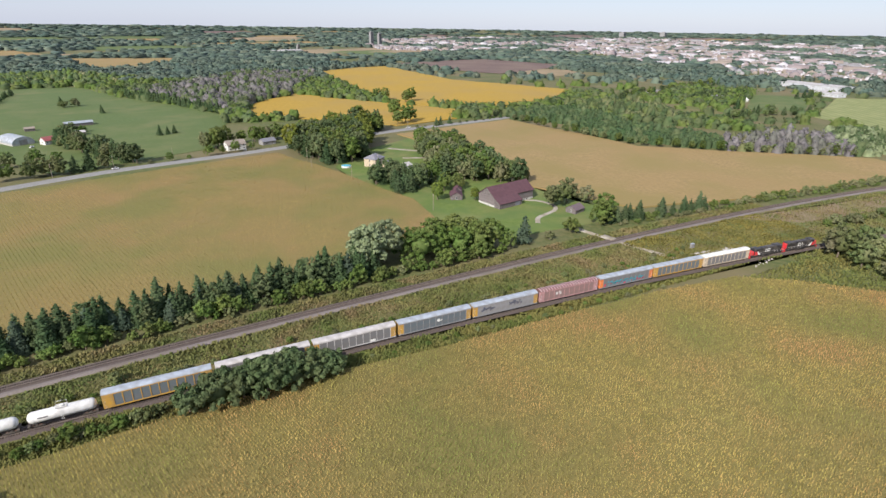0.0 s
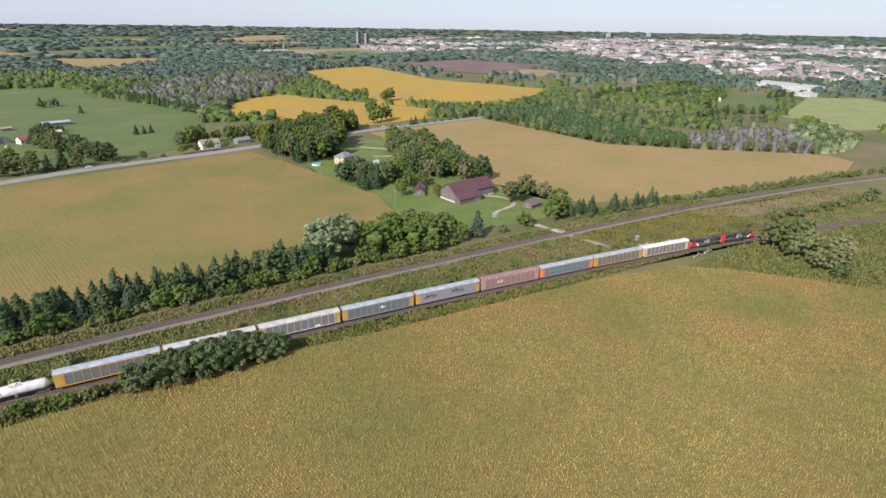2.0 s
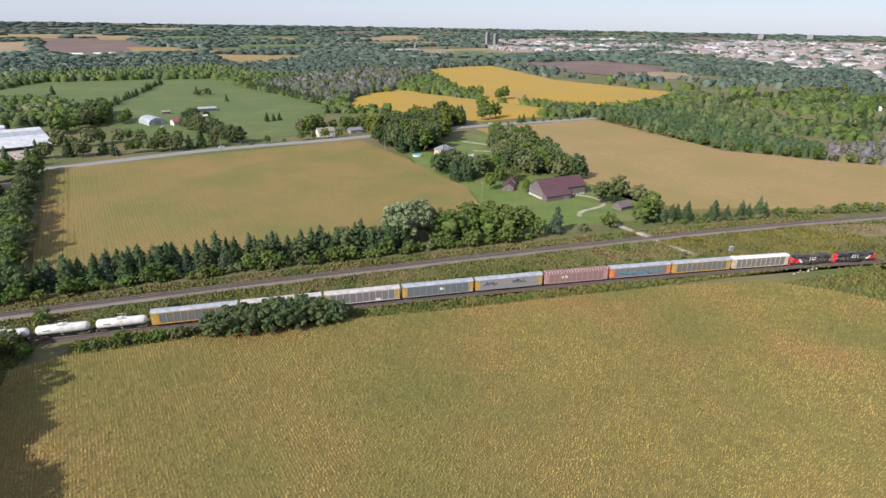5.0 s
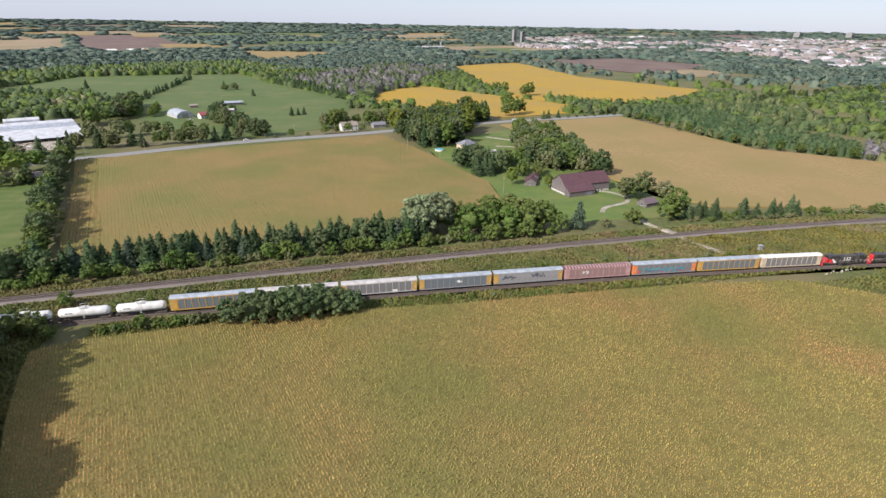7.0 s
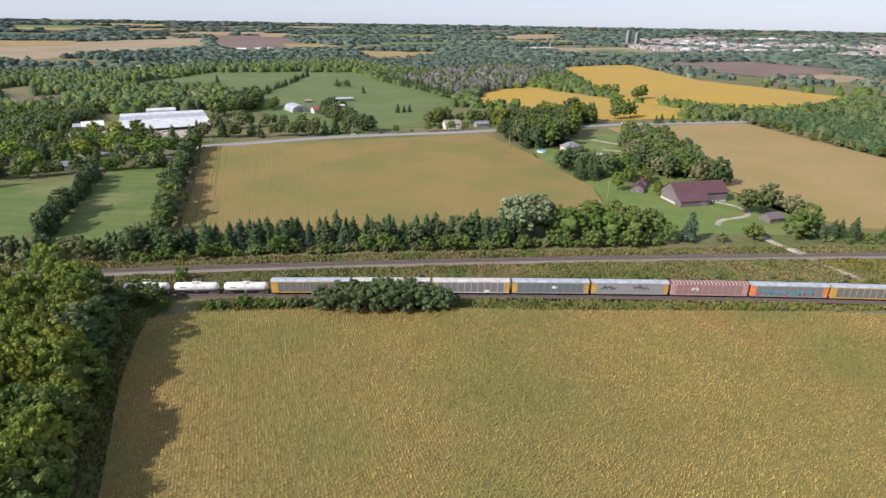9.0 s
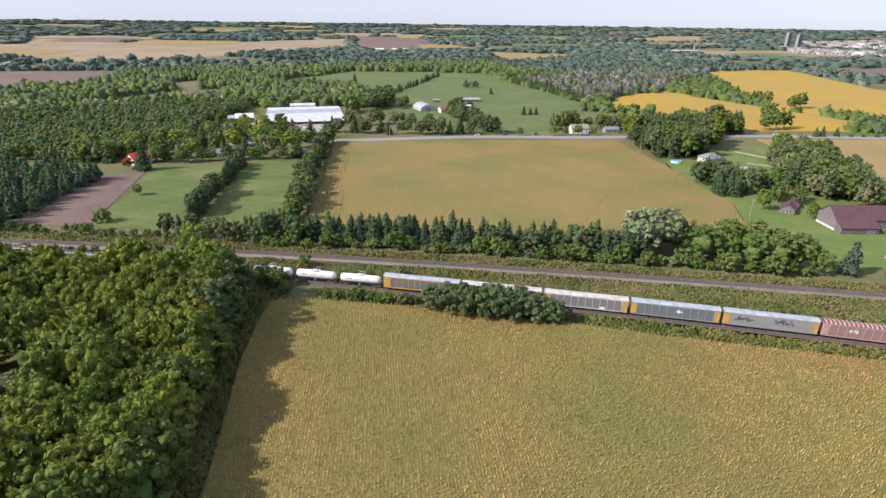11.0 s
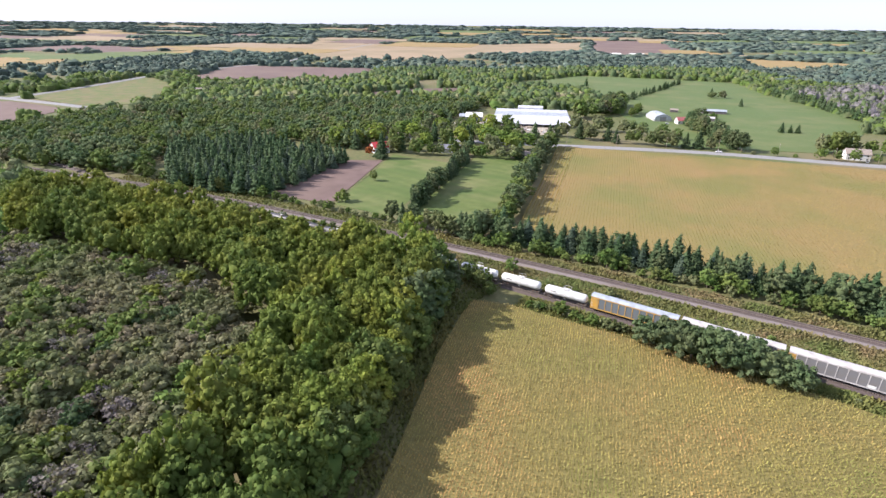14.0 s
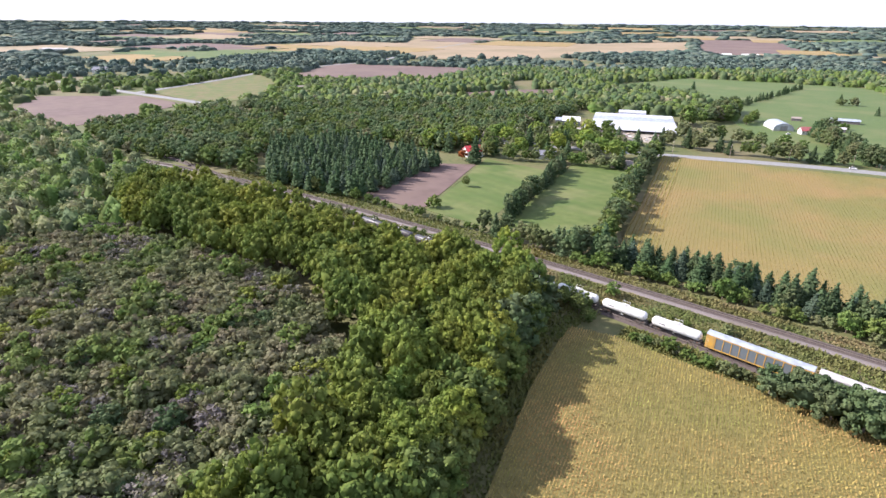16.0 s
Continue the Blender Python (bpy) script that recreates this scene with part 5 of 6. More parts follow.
def locomotive(s, flip, label):
    """A road switcher engine: nose, cab, long hood, walkway, fuel tank, two three-axle trucks. Its nose points to +x."""
    eng = new("locomotive")
    eng.matrix_basis = train_pose(s, flip)
    tagged(eng, label, "locomotive", "engines of the train")
    h = 10.9
    part("frame", boxes((-h, h, -1.52, 1.52, 1.15, 1.5)), M["black"], eng)
    hood = bevelled(boxes((-h + 1.3, 5.2, -1.05, 1.05, 1.5, 4.35)), 0.12)
    part("long_hood", hood, M["black"], eng)
    part("radiator", bevelled(boxes((-h + 1.6, -h + 5.6, -1.5, 1.5, 3.35, 4.6)), 0.15), M["black"], eng)
    for x in (-2.6, -0.6, 2.2):
        part("roof_fan", cyl(bmesh.new(), (x, 0, 4.33), (x, 0, 4.6), 0.62, 14), M["tank_black"], eng)
    cab = part("cab", bevelled(boxes((5.2, 8.2, -1.5, 1.5, 1.5, 4.5)), 0.18), M["black"], eng)
    part("cab_roof", bevelled(boxes((5.1, 8.25, -1.4, 1.4, 4.45, 4.62)), 0.06), M["black"], cab)
    part("windscreen", boxes((8.17, 8.24, -1.2, 1.2, 3.5, 4.2)), M["glass"], cab)
    for y in (-1, 1):
        part("cab_window", boxes((5.7, 7.6, y * 1.5 - 0.02, y * 1.5 + 0.02, 3.35, 4.1)), M["glass"], cab)
    part("nose", bevelled(boxes((8.15, 10.2, -1.2, 1.2, 1.5, 3.35)), 0.2), M["red"], eng)
    part("pilot", bevelled(boxes((10.3, h + 0.05, -1.5, 1.5, 0.35, 1.55)), 0.08), M["red"], eng)
    part("rear_pilot", bevelled(boxes((-h - 0.05, -h + 0.6, -1.5, 1.5, 0.5, 1.55)), 0.08), M["red"], eng)
    part("rear_panel", boxes((-h + 1.2, -h + 1.32, -1.06, 1.06, 1.6, 4.2)), M["red"], eng)
    for y in (-1, 1):
        st = bmesh.new()
        q = [(4.4, 1.55), (5.8, 1.55), (7.0, 3.3), (6.1, 3.3)]
        lo = [st.verts.new((x, y * 1.53, z)) for x, z in q]
        hi = [st.verts.new((x, y * 1.56, z)) for x, z in q]
        st.faces.new(lo)
        st.faces.new(hi[::-1])
        for i in range(4):
            st.faces.new((lo[i], hi[i], hi[(i + 1) % 4], lo[(i + 1) % 4]))
        bmesh.ops.recalc_face_normals(st, faces=st.faces[:])
        part("white_stripe", st, M["white"], eng)
        rb = boxes((6.0, 8.2, y * 1.51 - 0.012, y * 1.51 + 0.012, 1.52, 3.2))
        part("red_flank", rb, M["red"], eng)
        # the maker's mark on the hood, as plain rounded bars
        mk = boxes((-2.1, -1.75, y * 1.07 - 0.02, y * 1.07 + 0.02, 2.25, 3.65), (-2.1, -0.9, y * 1.07 - 0.02, y * 1.07 + 0.02, 3.3, 3.65),
                   (-2.1, -0.9, y * 1.07 - 0.02, y * 1.07 + 0.02, 2.25, 2.6), (-0.6, -0.25, y * 1.07 - 0.02, y * 1.07 + 0.02, 2.25, 3.65), (0.55, 0.9, y * 1.07 - 0.02, y * 1.07 + 0.02, 2.25, 3.65))
        part("hood_mark", mk, M["white"], eng)
        rail = bmesh.new()
        cyl(rail, (-h + 0.3, y * 1.48, 2.45), (5.0, y * 1.48, 2.45), 0.025, 5)
        for k in range(9):
            x = -h + 0.5 + k * 1.9
            cyl(rail, (x, y * 1.48, 1.5), (x, y * 1.48, 2.45), 0.02, 4)
        part("handrail", rail, M["white"], eng)
    for y in (-0.5, 0.5):
        part("headlight", cyl(bmesh.new(), (10.18, y * 0.5, 2.9), (10.25, y * 0.5, 2.9), 0.12, 10), M["white"], eng)
    part("fuel_tank", bevelled(boxes((-3.0, 3.0, -1.4, 1.4, 0.3, 1.15)), 0.15), M["black"], eng)
    bogie(eng, -6.9, 3, span=1.9)
    bogie(eng, 6.9, 3, span=1.9)
    couplers(eng, h)


locomotive(-33.9, False, "black and red diesel engine leading the train")
locomotive(-11.4, True, "black and red diesel engine facing its cars")
CAR = 28.15
autorack(CAR * 0.5, "cream autorack car with a whitish roof behind the engines", "white", "cream", "screen_grey", "cream")
autorack(CAR * 1.5, "blue grey autorack car with yellow posts and ends", "roof_silver", "yellow", "steel_blue", "yellow")
autorack(CAR * 2.5, "grey autorack car with orange ends and teal graffiti", "roof_silver", "steel_grey", "screen_grey", "orange", flush=True,
         sprays=(("teal", -9.5, 9.0, 1.9, 3.2, 44), ("crimson", -11, 10, 1.5, 2.6, 16)))
autorack(CAR * 3.5, "faded pink autorack car with a rusty ribbed roof", "roof_rust", "pink", "pink_screen", "pink", ribs="roof_light",
         sprays=(("white", -6.5, -4.0, 3.2, 3.5, 4),))
autorack(CAR * 4.5, "plain grey autorack car with yellow ends and dark graffiti", "roof_silver", "steel_grey", "steel_grey", "yellow", flush=True,
         sprays=(("navy", -10, -5, 2.9, 3.9, 12), ("navy", 1.0, 6.5, 3.0, 4.2, 12)))
autorack(CAR * 5.5, "grey autorack car with yellow ends", "roof_silver", "steel_grey", "steel_blue", "yellow", sprays=(("white", -1.8, 4.5, 3.2, 3.6, 2),))
autorack(CAR * 6.5, "pale grey autorack car with white name plates", "roof_pale", "roof_pale", "screen_grey", "yellow", plate=True)
autorack(CAR * 7.5, "pale grey autorack car with a dull roof", "roof_pale", "steel_grey", "screen_grey", "yellow")
autorack(CAR * 8.5, "silver roofed autorack car with wide yellow ends", "roof_silver", "yellow", "steel_blue", "yellow", end_width=2.6)
S0 = CAR * 9
for i in range(4):
    tank_car(S0 + 8.5 + i * 17.0, "white tank car with a railed platform", "tank_white", "white")
tank_car(S0 + 76.5, "black tank car with a railed platform", "tank_black", "tank_black")
hopper_car(S0 + 94.6)
for i in range(3):
    tank_car(S0 + 112.5 + i * 17.2, "black tank car with white markings", "tank_black", "concrete")


# ---- buildings ----
def gable_house(name, x, y, turn, L, W, eave, ridge, wall, roof, label, category="house", windows=3, over=0.4, storeys=1, hip=0.0):
    """A gabled or hipped building: wall shell, roof slopes with overhang, framed windows, door. Length along its own x."""
    ob = new(name)
    ob.matrix_basis = pose(x, y, ground_z(x, y), 0, 0, turn)
    tagged(ob, label, category)
    walls = bmesh.new()
    prof = [(-W / 2, -0.2), (W / 2, -0.2), (W / 2, eave), (0, ridge - 0.12), (-W / 2, eave)] if not hip else [(-W / 2, -0.2), (W / 2, -0.2), (W / 2, eave), (-W / 2, eave)]
    part("wall", prism(prof, -L / 2, L / 2, walls), M[wall], ob)
    t = 0.22
    rise = (ridge - eave) / (W / 2)
    for s in (-1, 1):
        bm = bmesh.new()
        lo = (s * (W / 2 + over), eave - over * rise + 0.02)
        e = L / 2 + over
        pts = [(-e, *lo), (e, *lo), (e - hip, 0, ridge + 0.02), (-e + hip, 0, ridge + 0.02)]
        a = [bm.verts.new(p) for p in pts]
        b = [bm.verts.new((p[0], p[1], p[2] + t)) for p in pts]
        bm.faces.new(a)
        bm.faces.new(b[::-1])
        for i in range(4):
            bm.faces.new((a[i], a[(i + 1) % 4], b[(i + 1) % 4], b[i]))
        bmesh.ops.recalc_face_normals(bm, faces=bm.faces[:])
        part("roof", bm, M[roof], ob)
        if hip:
            bm = bmesh.new()
            pts = [(s * e, -W / 2 - over, lo[1]), (s * e, W / 2 + over, lo[1]), (s * (e - hip), 0, ridge + 0.02)]
            a = [bm.verts.new(p) for p in pts]
            b = [bm.verts.new((p[0], p[1], p[2] + t)) for p in pts]
            bm.faces.new(a)
            bm.faces.new(b[::-1])
            for i in range(3):
                bm.faces.new((a[i], a[(i + 1) % 3], b[(i + 1) % 3], b[i]))
            bmesh.ops.recalc_face_normals(bm, faces=bm.faces[:])
            part("roof", bm, M[roof], ob)
    for st in range(storeys):
        zc = (st + 0.55) * eave / storeys
        for s in (-1, 1):
            for i in range(windows):
                wx = (i + 0.5) * L / windows - L / 2
                wy = s * (W / 2)
                f = boxes((wx - 0.62, wx + 0.62, wy - 0.05, wy + 0.05, zc - 0.75, zc + 0.75))
                win = part("window", f, M["white"], ob)
                part("pane", boxes((wx - 0.5, wx + 0.5, wy - 0.07, wy + 0.07, zc - 0.63, zc + 0.63)), M["glass"], win)
            f = boxes((s * L / 2 - 0.05, s * L / 2 + 0.05, -0.6, 0.6, zc - 0.75, zc + 0.75))
            win = part("window", f, M["white"], ob)
            part("pane", boxes((s * L / 2 - 0.07, s * L / 2 + 0.07, -0.48, 0.48, zc - 0.63, zc + 0.63)), M["glass"], win)
    return ob


def barn():
    """The old timber barn: stone footing, vertical boards, one long roof with a lower lean-to over the west half of its front."""
    ob = new("barn")
    ob.matrix_basis = pose(174.0, 273.5, 0, 0, 0, 6)
    tagged(ob, "old grey timber barn with a dark purple-brown roof", "barn")
    L, W, eave, ridge = 32.0, 13.5, 5.8, 10.6
    part("wall", prism([(-W / 2, 1.2), (W / 2, 1.2), (W / 2, eave), (0, ridge - 0.15), (-W / 2, eave)], -L / 2, L / 2), M["barn_board"], ob)
    foot = part("footing", boxes((-L / 2 - 0.05, L / 2 + 0.05, -W / 2 - 0.05, W / 2 + 0.05, -0.3, 1.25)), M["concrete"], ob, "whitewashed stone footing")
    bmesh_board = mesh_bm("board", boxes((-0.14, 0.14, -0.025, 0.025, 1.25, eave - 0.05)), M["barn_board"])
    for i in range(46):
        x = -L / 2 + 0.3 + i * (L - 0.6) / 45
        part("board", bmesh_board, None, ob, at=pose(x, -W / 2 - 0.03, 0))
    gable = mesh_bm("board", boxes((-0.025, 0.025, -0.15, 0.15, 1.25, eave + 0.4)), M["barn_board"])
    for i in range(30):
        y = -W / 2 + 0.3 + i * (W - 0.6) / 29
        part("board", gable, None, ob, at=pose(-L / 2 - 0.03, y, 0))
    rise = (ridge - eave) / (W / 2)
    for s in (-1, 1):
        prof = [(s * (W / 2 + 0.5), eave - 0.5 * rise), (s * (W / 2 + 0.5), eave - 0.5 * rise + 0.2), (0, ridge + 0.2), (0, ridge)]
        bm = prism(prof, -L / 2 - 0.5, L / 2 + 0.5)
        bmesh.ops.recalc_face_normals(bm, faces=bm.faces[:])
        rf = part("roof", bm, M["barn_roof"], ob)
        for k in range(30):
            x = -L / 2 - 0.4 + k * (L + 0.8) / 29
            seam = prism([(s * (W / 2 + 0.5), eave - 0.5 * rise + 0.19), (s * (W / 2 + 0.5), eave - 0.5 * rise + 0.27), (0, ridge + 0.27), (0, ridge + 0.19)], x - 0.04, x + 0.04)
            bmesh.ops.recalc_face_normals(seam, faces=seam.faces[:])
            part("seam", seam, M["barn_roof"], rf)
    # lean-to
    bm = prism([(-W / 2 - 5.2, 2.9), (-W / 2 - 5.2, 3.1), (-W / 2 + 0.2, eave + 0.32), (-W / 2 + 0.2, eave + 0.1)], -L / 2 - 0.5, 2.0)
    bmesh.ops.recalc_face_normals(bm, faces=bm.faces[:])
    part("lean_to_roof", bm, M["barn_roof"], ob)
    bm = prism([(-W / 2 - 4.8, -0.2), (-W / 2, -0.2), (-W / 2, eave), (-W / 2 - 4.8, 3.0)], -L / 2, 1.6)
    bmesh.ops.recalc_face_normals(bm, faces=bm.faces[:])
    part("lean_to_wall", bm, M["barn_board"], ob)
    part("barn_door", boxes((-3.6, 0.2, -W / 2 - 4.88, -W / 2 - 4.8, 0, 2.6)), M["shingle"], ob)
    for x in (4.2, 6.4, 8.6, 10.8):
        part("opening", boxes((x - 0.5, x + 0.5, -W / 2 - 0.09, -W / 2 - 0.03, 0.1, 1.1)), M["black"], ob)


barn()
M["shingle_dark"] = mat("shingle_dark", (0.11, 0.08, 0.09), (0.17, 0.125, 0.135), 2.0, local=True)
gable_house("garden_shed", 194.5, 236.5, 12, 8.5, 6.5, 2.4, 4.4, "barn_board", "shingle_dark", "small dark timber shed with a purple-brown roof", "shed", 1)
gable_house("garden_shed", 150, 292, 60, 9, 7, 2.6, 4.8, "barn_board", "barn_roof", "low shed with a maroon metal roof", "shed", 1)
gable_house("garden_shed", 157, 301, 60, 6, 5, 2.4, 4.2, "barn_board", "barn_roof", "small shed with a maroon metal roof", "shed", 1)
gable_house("farmhouse", 142, 390, 28, 11.5, 10.0, 6.2, 9.0, "cream", "shingle", "cream two-storey farmhouse with a hipped slate-grey roof", "house", 3, 0.5, 2, hip=4.6)
gable_house("house_wing", 149, 382, 28, 6, 6, 3.0, 4.6, "cream", "shingle", "low cream wing beside the farmhouse", "house", 1)
gable_house("garage", 157, 371, 20, 9, 7, 2.8, 4.4, "white", "roof_pale", "white garage with a pale roof by the drive", "garage", 1)
gable_house("roadside_house", 66, 497, 10, 15, 9, 4.8, 7.6, "white", "shingle_brown", "white two-storey house with a brown roof by the road", "house", 4, 0.5, 2)
gable_house("garage", 95, 506, 12, 12, 8, 3.0, 5.0, "steel_grey", "shingle", "grey garage with a dark roof by the road", "garage", 2)
gable_house("bungalow", -143, 372, 15, 14, 9, 3.0, 5.0, "cream", "shingle_brown", "cream bungalow with a brown roof above the lawn", "house", 4)
gable_house("bungalow", -195, 362, 25, 14, 9, 3.2, 5.4, "white", "shingle", "white bungalow with a blue-grey roof among trees", "house", 3)
gable_house("red_roofed_house", -239, 334, 60, 12, 9, 4.2, 7.4, "white", "red", "white house with a bright red roof by the plot", "house", 3)
gable_house("tan_house", -260, 392, 20, 16, 9, 3.4, 5.8, "cream", "shingle_brown", "tan house with a brown roof among trees", "house", 3)
gable_house("tan_house", -268, 432, 10, 18, 10, 3.4, 5.6, "cream", "roof_pale", "tan house with a pale roof among trees", "house", 3)
gable_house("workshop", -252, 500, 20, 14, 10, 3.6, 5.4, "steel_grey", "roof_silver", "grey workshop by the nursery", "shed", 2)
gable_house("large_house", -622, 482, 35, 18, 12, 5.5, 9.0, "cream", "shingle_brown", "tan country house among woodland trees", "house", 4, 0.5, 2)
gable_house("large_house", -1102, 420, 35, 24, 14, 6, 10.5, "white", "shingle", "large white house beyond the junction", "house", 5, 0.5, 2)
M["barn_red"] = paint("maroon_roof", (0.33, 0.07, 0.075), 0.9)
gable_house("farm_cottage", -64, 591, 30, 11, 8, 3.6, 6.4, "white", "barn_red", "white farm building with a maroon roof", "house", 3)
gable_house("cattle_shed", -43, 682, 12, 24, 9, 3.0, 4.4, "barn_board", "roof_silver", "long low shed with a pale metal roof", "shed", 0)
gable_house("cattle_shed", -48, 625, 8, 20, 8, 2.8, 4.0, "barn_board", "roof_pale", "low open shed with a dull roof", "shed", 0)
gable_house("cattle_shed", -82, 668, 10, 8, 6, 2.6, 3.8, "barn_board", "shingle_brown", "small dark field shelter in the pasture", "shed", 0)
for x, y, t in ((-456, 1765, 10), (-432, 1776, 15), (-404, 1788, 12), (-356, 1806, 5), (-340, 1812, 5)):
    gable_house("farm_building", x, y, t, 26, 13, 5, 8, "white", "white", "distant white farm building", "farm building", 3)


def hoop_barn():
    ob = new("hoop_barn")
    ob.matrix_basis = pose(-88, 606, 0, 0, 0, 118)
    tagged(ob, "arched white fabric barn on a low wall", "barn")
    prof = [(8.5 * math.cos(math.pi * k / 14), 1.6 + 5.4 * math.sin(math.pi * k / 14)) for k in range(15)]
    part("cover", prism(prof, -13, 13), M["roof_silver"], ob)
    part("wall", boxes((-12.8, 12.8, -8.3, 8.3, -0.2, 1.7)), M["concrete"], ob)
    for i in range(9):
        x = -12.6 + i * 3.15
        part("hoop", prism([(y * 1.004, z * 1.006) for y, z in prof], x - 0.1, x + 0.1), M["white"], ob)
    part("end_door", boxes((-13.06, -13.0, -3, 3, 0, 4.5)), M["steel_grey"], ob)


hoop_barn()


def greenhouse():
    """The nursery: many low ridges side by side under whitish roofs, with a lean-to along the front."""
    ob = new("greenhouse")
    ob.matrix_basis = pose(-197, 533, 0, 0, 0, 21)
    tagged(ob, "large white multi-span nursery greenhouse", "greenhouse")
    W, D, n = 72.0, 74.0, 9
    part("wall", boxes((-W / 2, W / 2, -D / 2, D / 2, -0.2, 4.2)), M["screen_grey"], ob)
    d = D / n
    for i in range(n):
        y = -D / 2 + (i + 0.5) * d
        bm = prism([(y - d / 2, 4.2), (y + d / 2, 4.2), (y, 5.5)], -W / 2 - 0.3, W / 2 + 0.3)
        span = part("roof_span", bm, M["nursery_white" if i < 4 or i > 6 else "roof_silver"], ob)
        part("gutter", boxes((-W / 2, W / 2, y + d / 2 - 0.12, y + d / 2 + 0.12, 4.2, 4.36)), M["steel_grey"], span)
    bm = prism([(-D / 2 - 6, 2.6), (-D / 2 - 6, 2.8), (-D / 2, 4.3), (-D / 2, 4.1)], -W / 2 - 8, W / 2)
    bmesh.ops.recalc_face_normals(bm, faces=bm.faces[:])
    part("lean_to_roof", bm, M["nursery_white"], ob)
    for i in range(14):
        x = -W / 2 - 7.5 + i * (W + 7) / 13
        part("post", boxes((x - 0.08, x + 0.08, -D / 2 - 5.8, -D / 2 - 5.64, -0.2, 2.65)), M["nursery_white"], ob)
    part("head_house", prism([(D / 2, -0.2), (D / 2 + 12, -0.2), (D / 2 + 12, 6.5), (D / 2 + 6, 8.0), (D / 2, 6.5)], -14, 12), M["nursery_white"], ob)


greenhouse()
gable_house("nursery_barn", -243, 498, 25, 16, 13, 4.5, 7.6, "steel_blue", "white", "grey-green barn with a white roof by the greenhouse", "barn", 2)

# the nursery yard: rows of pallets and pots
palette = ("shingle_brown", "concrete", "hopper", "barn_board", "white", "cream")
for i in range(70):
    x, y = RNG.uniform(-232, -158), RNG.uniform(466, 494)
    st = new("pallet_stack")
    st.matrix_basis = pose(x, y, 0.12, 0, 0, RNG.choice((20, 22, 110)))
    tagged(st, "low stack of pallets and goods in the yard", "pallets", "stacks in the nursery yard")
    w, d, hh = RNG.uniform(0.6, 1.6), RNG.uniform(0.6, 2.4), RNG.uniform(0.5, 1.6)
    part("pallet", boxes(*[(-w, w, -d + 2 * d * k / 5, -d + 2 * d * k / 5 + 0.2 * d, 0, 0.14) for k in range(5)]), M["hopper"], st)
    part("load", bevelled(boxes((-w * 0.95, w * 0.95, -d * 0.95, d * 0.95, 0.14, hh)), 0.06), M[RNG.choice(palette)], st)


def car(x, y, z, turn, colour, label):
    """A parked passenger car."""
    ob = new("car")
    ob.matrix_basis = pose(x, y, z, 0, 0, turn)
    tagged(ob, label, "car")
    part("body", bevelled(boxes((-2.2, 2.2, -0.9, 0.9, 0.3, 0.95)), 0.15), M[colour], ob)
    cabin = bmesh.new()
    box(cabin, -1.5, 1.0, -0.78, 0.78, 0.95, 1.5)
    for v in cabin.verts:
        if v.co.z > 1.2:
            v.co.x, v.co.y = v.co.x * 0.75 - 0.05, v.co.y * 0.85
    part("cabin", cabin, M["glass"], ob)
    part("roof", bevelled(boxes((-1.1, 0.7, -0.66, 0.66, 1.49, 1.55)), 0.03), M[colour], ob)
    for wx in (-1.35, 1.35):
        for wy in (-0.85, 0.85):
            wheel = part("wheel", cyl(bmesh.new(), (wx, wy - 0.1, 0.32), (wx, wy + 0.1, 0.32), 0.32, 14), M["black"], ob)
            part("rim", cyl(bmesh.new(), (wx, wy - 0.11, 0.32), (wx, wy + 0.11, 0.32), 0.19, 10), M["roof_silver"], wheel)


car(161, 364, 0.1, 20, "white", "white car parked on the farm drive")
car(154, 361, 0.1, 70, "white", "white car parked by the garage")
car(72, 488, 0.05, 80, "white", "white car parked before the roadside house")
car(-22, 467, 0.35, 14, "white", "white car on the country road")
car(-76, 580, 0.05, 60, "white", "white van parked by the arched barn")
car(-54, 583, 0.05, 100, "white", "white car parked by the farm building")
car(240, 517, 0.35, 8, "white", "pale car on the country road")

# pool, poles, rocks, signal box
pool = new("pool", mesh_bm("pool", cyl(bmesh.new(), (122, 396, 0.05), (122, 396, 1.25), 3.6, 24), M["white"]))
tagged(pool, "round garden pool with a white rim", "pool")
part("water", cyl(bmesh.new(), (122, 396, 1.1), (122, 396, 1.28), 3.4, 24), M["water"], pool, "clear blue pool water")


def pole(x, y, h=9.5, arm=True):
    ob = new("utility_pole")
    ob.matrix_basis = pose(x, y, ground_z(x, y), 0, 0, RNG.uniform(70, 100))
    tagged(ob, "weathered wooden utility pole with a crossarm", "pole", "utility poles")
    part("shaft", cyl(bmesh.new(), (0, 0, -0.5), (0, 0, h), 0.16, 8, 0.11), M["wood_pole"], ob)
    if arm:
        part("crossarm", boxes((-1.2, 1.2, -0.06, 0.06, h - 0.7, h - 0.55)), M["wood_pole"], ob)
        for k in (-1.1, -0.4, 0.4, 1.1):
            part("insulator", cyl(bmesh.new(), (k, 0, h - 0.55), (k, 0, h - 0.3), 0.05, 6), M["white"], ob)


for x, y in ((105, 432), (98, 402), (112, 362), (143, 386), (126, 279)):
    pole(x, y)
for i in range(4, len(ROAD) - 22, 3):
    x, y = ROAD[i]
    pole(x - 2, y + 7)


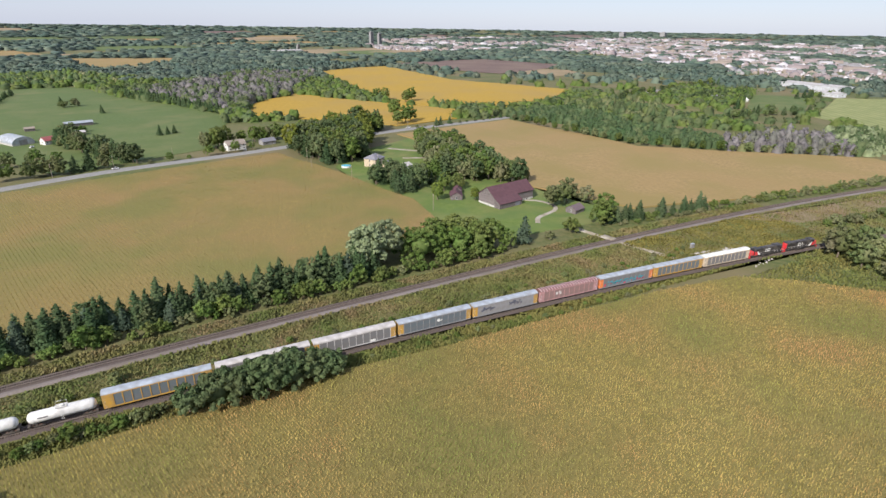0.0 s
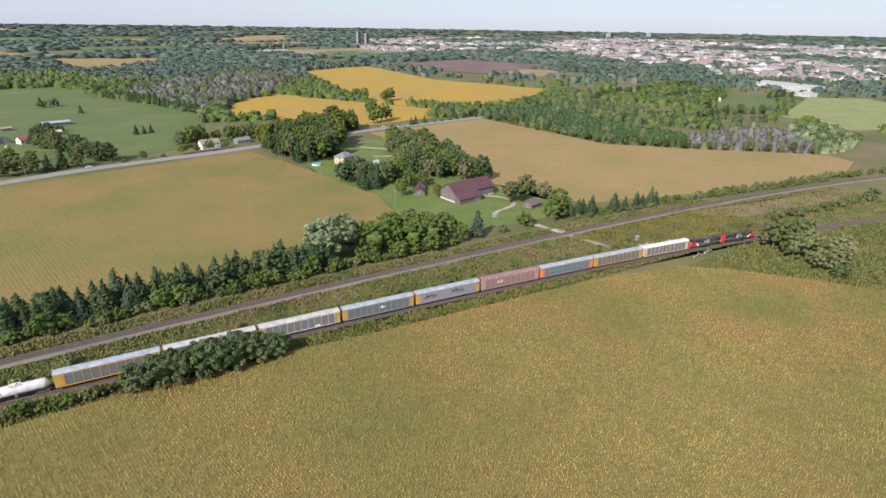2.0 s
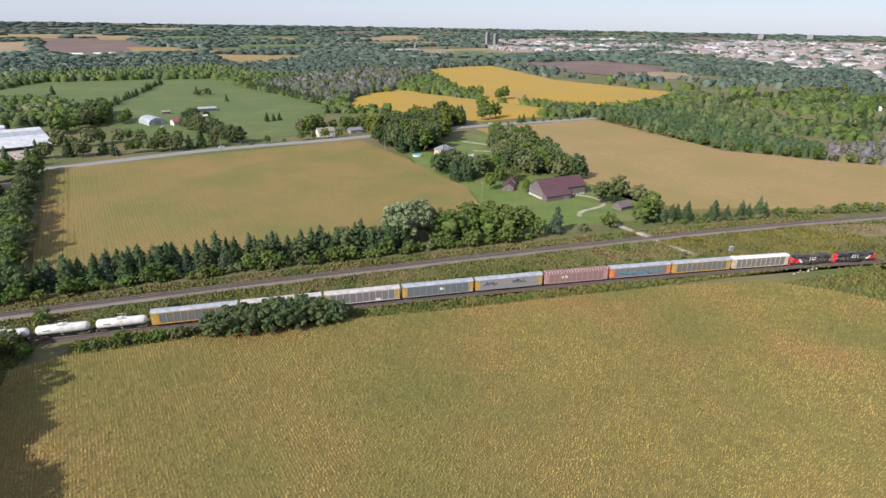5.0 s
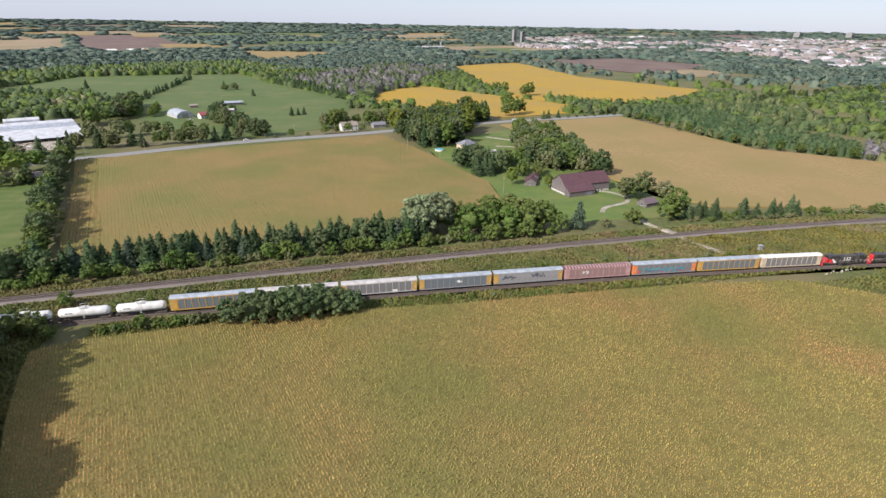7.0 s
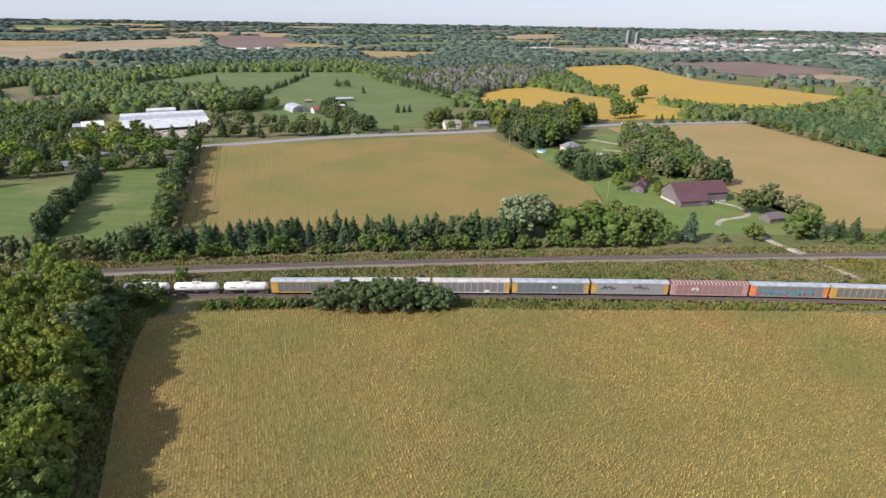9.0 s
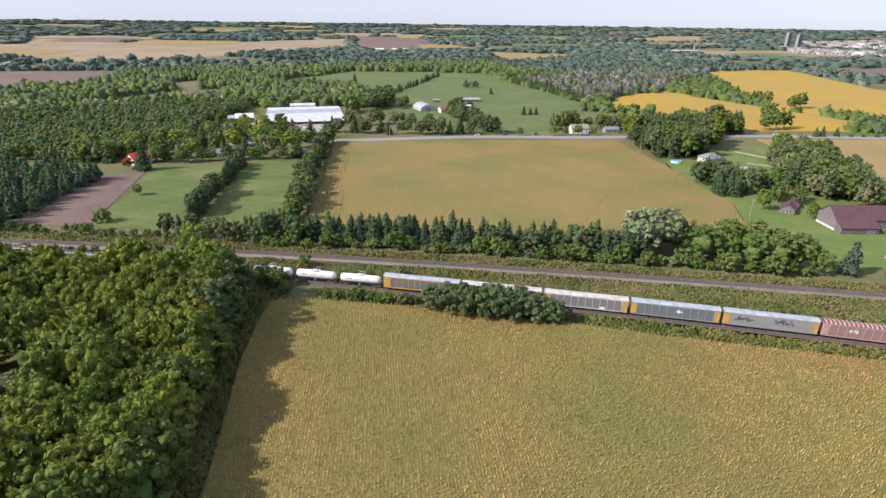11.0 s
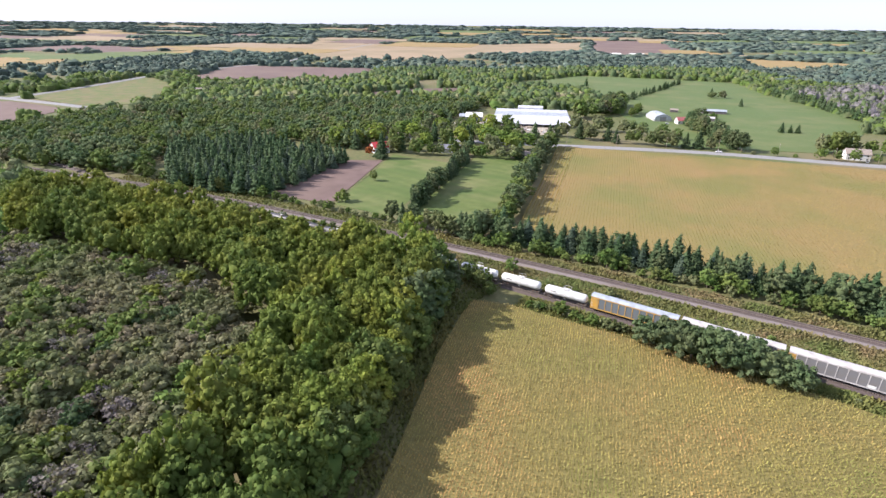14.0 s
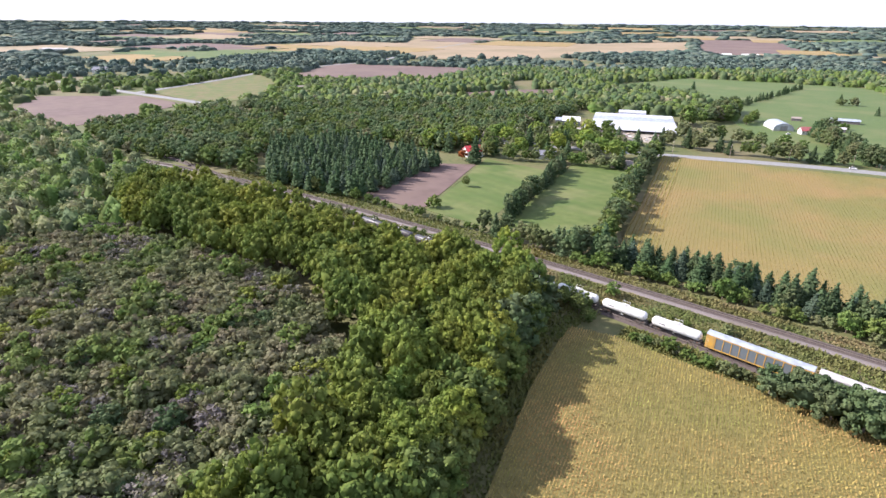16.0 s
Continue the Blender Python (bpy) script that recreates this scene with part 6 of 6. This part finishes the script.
def rock(x, y, size):
    bm = bmesh.new()
    bmesh.ops.create_icosphere(bm, subdivisions=2, radius=size)
    o = RNG.uniform(0, 100)
    for v in bm.verts:
        v.co *= 1 + 0.35 * noise.noise(v.co / size * 1.3 + Vector((o, 0, 0)))
        v.co.z *= 0.7
    ob = new("rock", mesh_bm("rock", bm, M["stone"]))
    ob.matrix_basis = pose(x, y, size * 0.3, 0, 0, RNG.uniform(0, 360))
    tagged(ob, "pale broken rock in a rubble pile", "rock", "rubble by the crossing")


for i in range(46):
    u = RNG.random()
    rock(198 + 21 * u + RNG.uniform(-1, 1), 160.5 - 3 * u + RNG.uniform(-2.2, 2.2), RNG.uniform(0.35, 0.85))
for i in range(12):
    rock(RNG.uniform(208, 224), 140.5 + RNG.uniform(-1.2, 1.0), RNG.uniform(0.2, 0.5))
field("gravel_patch", [(196, 164), (200, 157), (220, 154.5), (221, 159)], 0.14, M["gravel"], "pale rubble ground beside the branch track", "gravel")
sb = new("signal_box")
sb.matrix_basis = pose(204, 168, 0, 0, 0, -6)
tagged(sb, "small grey steel signal cabinet on a concrete base", "signal box")
part("base", boxes((-1.0, 1.0, -0.8, 0.8, -0.1, 0.25)), M["concrete"], sb)
part("cabinet", bevelled(boxes((-0.85, 0.85, -0.65, 0.65, 0.25, 2.2)), 0.04), M["steel_grey"], sb)
part("lid", boxes((-0.95, 0.95, -0.75, 0.75, 2.2, 2.28)), M["roof_silver"], sb)


# ---- the town on the horizon ----
def town():
    rng = random.Random(12)
    groups = {}
    V, Q, T = {}, {}, {}
    M["town_pale"] = mat("town_pale", (0.38, 0.36, 0.37), (0.50, 0.47, 0.48), 0.02)
    M["town_brown"] = mat("town_brown", (0.22, 0.18, 0.175), (0.30, 0.25, 0.245), 0.02)
    tint = ("town_pale", "town_brown", "town_brown", "shingle_brown", "steel_grey")
    for k in set(tint):
        V[k], Q[k], T[k] = [], [], []
    n = 0
    while n < 8200:
        x, y = rng.uniform(900, 3400), rng.uniform(480, 3100)
        if not inside(x, y, TOWN) or wooded(x, y) > 0.3:
            continue
        n += 1
        k = rng.choice(tint)
        L, W, h = rng.uniform(4, 6.5), rng.uniform(3.5, 4.8), rng.uniform(3, 5)
        if rng.random() < 0.05:
            L, W, h = rng.uniform(14, 30), rng.uniform(8, 14), rng.uniform(4, 7)
        a = rng.choice((0.45, 0.45 + math.pi / 2)) + rng.uniform(-0.1, 0.1)
        ca, sa, g = math.cos(a), math.sin(a), ground_z(x, y)
        o = len(V[k])
        for px, py, pz in ((-L, -W, -0.5), (L, -W, -0.5), (L, W, -0.5), (-L, W, -0.5), (-L, -W, h), (L, -W, h), (L, W, h), (-L, W, h), (-L, 0, h + W * 0.5), (L, 0, h + W * 0.5)):
            V[k].append((x + px * ca - py * sa, y + px * sa + py * ca, g + pz))
        Q[k] += [(o, o + 1, o + 5, o + 4), (o + 1, o + 2, o + 6, o + 5), (o + 2, o + 3, o + 7, o + 6), (o + 3, o, o + 4, o + 7), (o + 4, o + 5, o + 9, o + 8), (o + 6, o + 7, o + 8, o + 9)]
        T[k] += [(o + 4, o + 8, o + 7), (o + 5, o + 6, o + 9)]
    for k in sorted(set(tint)):
        ob = new("town_houses", mesh_np("town_houses", V[k], Q[k], T[k], M[k]))
        tagged(ob, "far suburban houses with pale and brownish roofs", "houses", kind="stuff")


town()


def tower(x, y, w, h, label, floors):
    ob = new("apartment_tower")
    ob.matrix_basis = pose(x, y, ground_z(x, y), 0, 0, 24)
    tagged(ob, label, "apartment tower", "towers of the town")
    part("wall", boxes((-w, w, -w * 0.6, w * 0.6, -1, h)), M["steel_grey"], ob)
    part("roof_room", boxes((-w * 0.4, w * 0.4, -w * 0.3, w * 0.3, h, h + 4)), M["steel_grey"], ob)
    for f in range(floors):
        z = 3 + f * (h - 4) / floors
        part("window", boxes((-w * 0.92, w * 0.92, -w * 0.6 - 0.2, -w * 0.6 + 0.1, z, z + 1.5)), M["glass"], ob)


tower(1062, 2358, 9, 58, "tall grey apartment tower beyond the fields", 14)
tower(1097, 2349, 9, 52, "grey apartment tower beside its twin", 13)
tower(2979, 2621, 26, 34, "wide pale block on the horizon", 8)
tower(3231, 2501, 26, 34, "wide pale block on the horizon", 8)
tower(660, 2140, 6, 17, "pale concrete block among far fields", 5)
for x, y, L, W, h, t in ((1089, 534, 58, 20, 8, 79), (980, 460, 20, 10, 6, 80), (585, 2000, 40, 16, 8, 10), (540, 1980, 30, 12, 7, 10), (-1828, 590, 40, 16, 8, 30)):
    ob = gable_house("warehouse", x, y, t, L * 2, W * 2, h, h + 2.0, "nursery_white", "roof_pale", "long low pale warehouse", "warehouse", 6)
gable_house("marquee_house", 752, 508, -20, 22, 12, 4, 8.5, "steel_grey", "shingle", "grey house among conifers", "house", 3)
gable_house("marquee", 768, 492, -20, 12, 12, 3.5, 8.5, "white", "white", "white peaked marquee on a lawn", "tent", 0, hip=5)
gable_house("marquee", 782, 486, -20, 9, 9, 3.2, 7.5, "white", "white", "smaller white peaked marquee on a lawn", "tent", 0, hip=4)
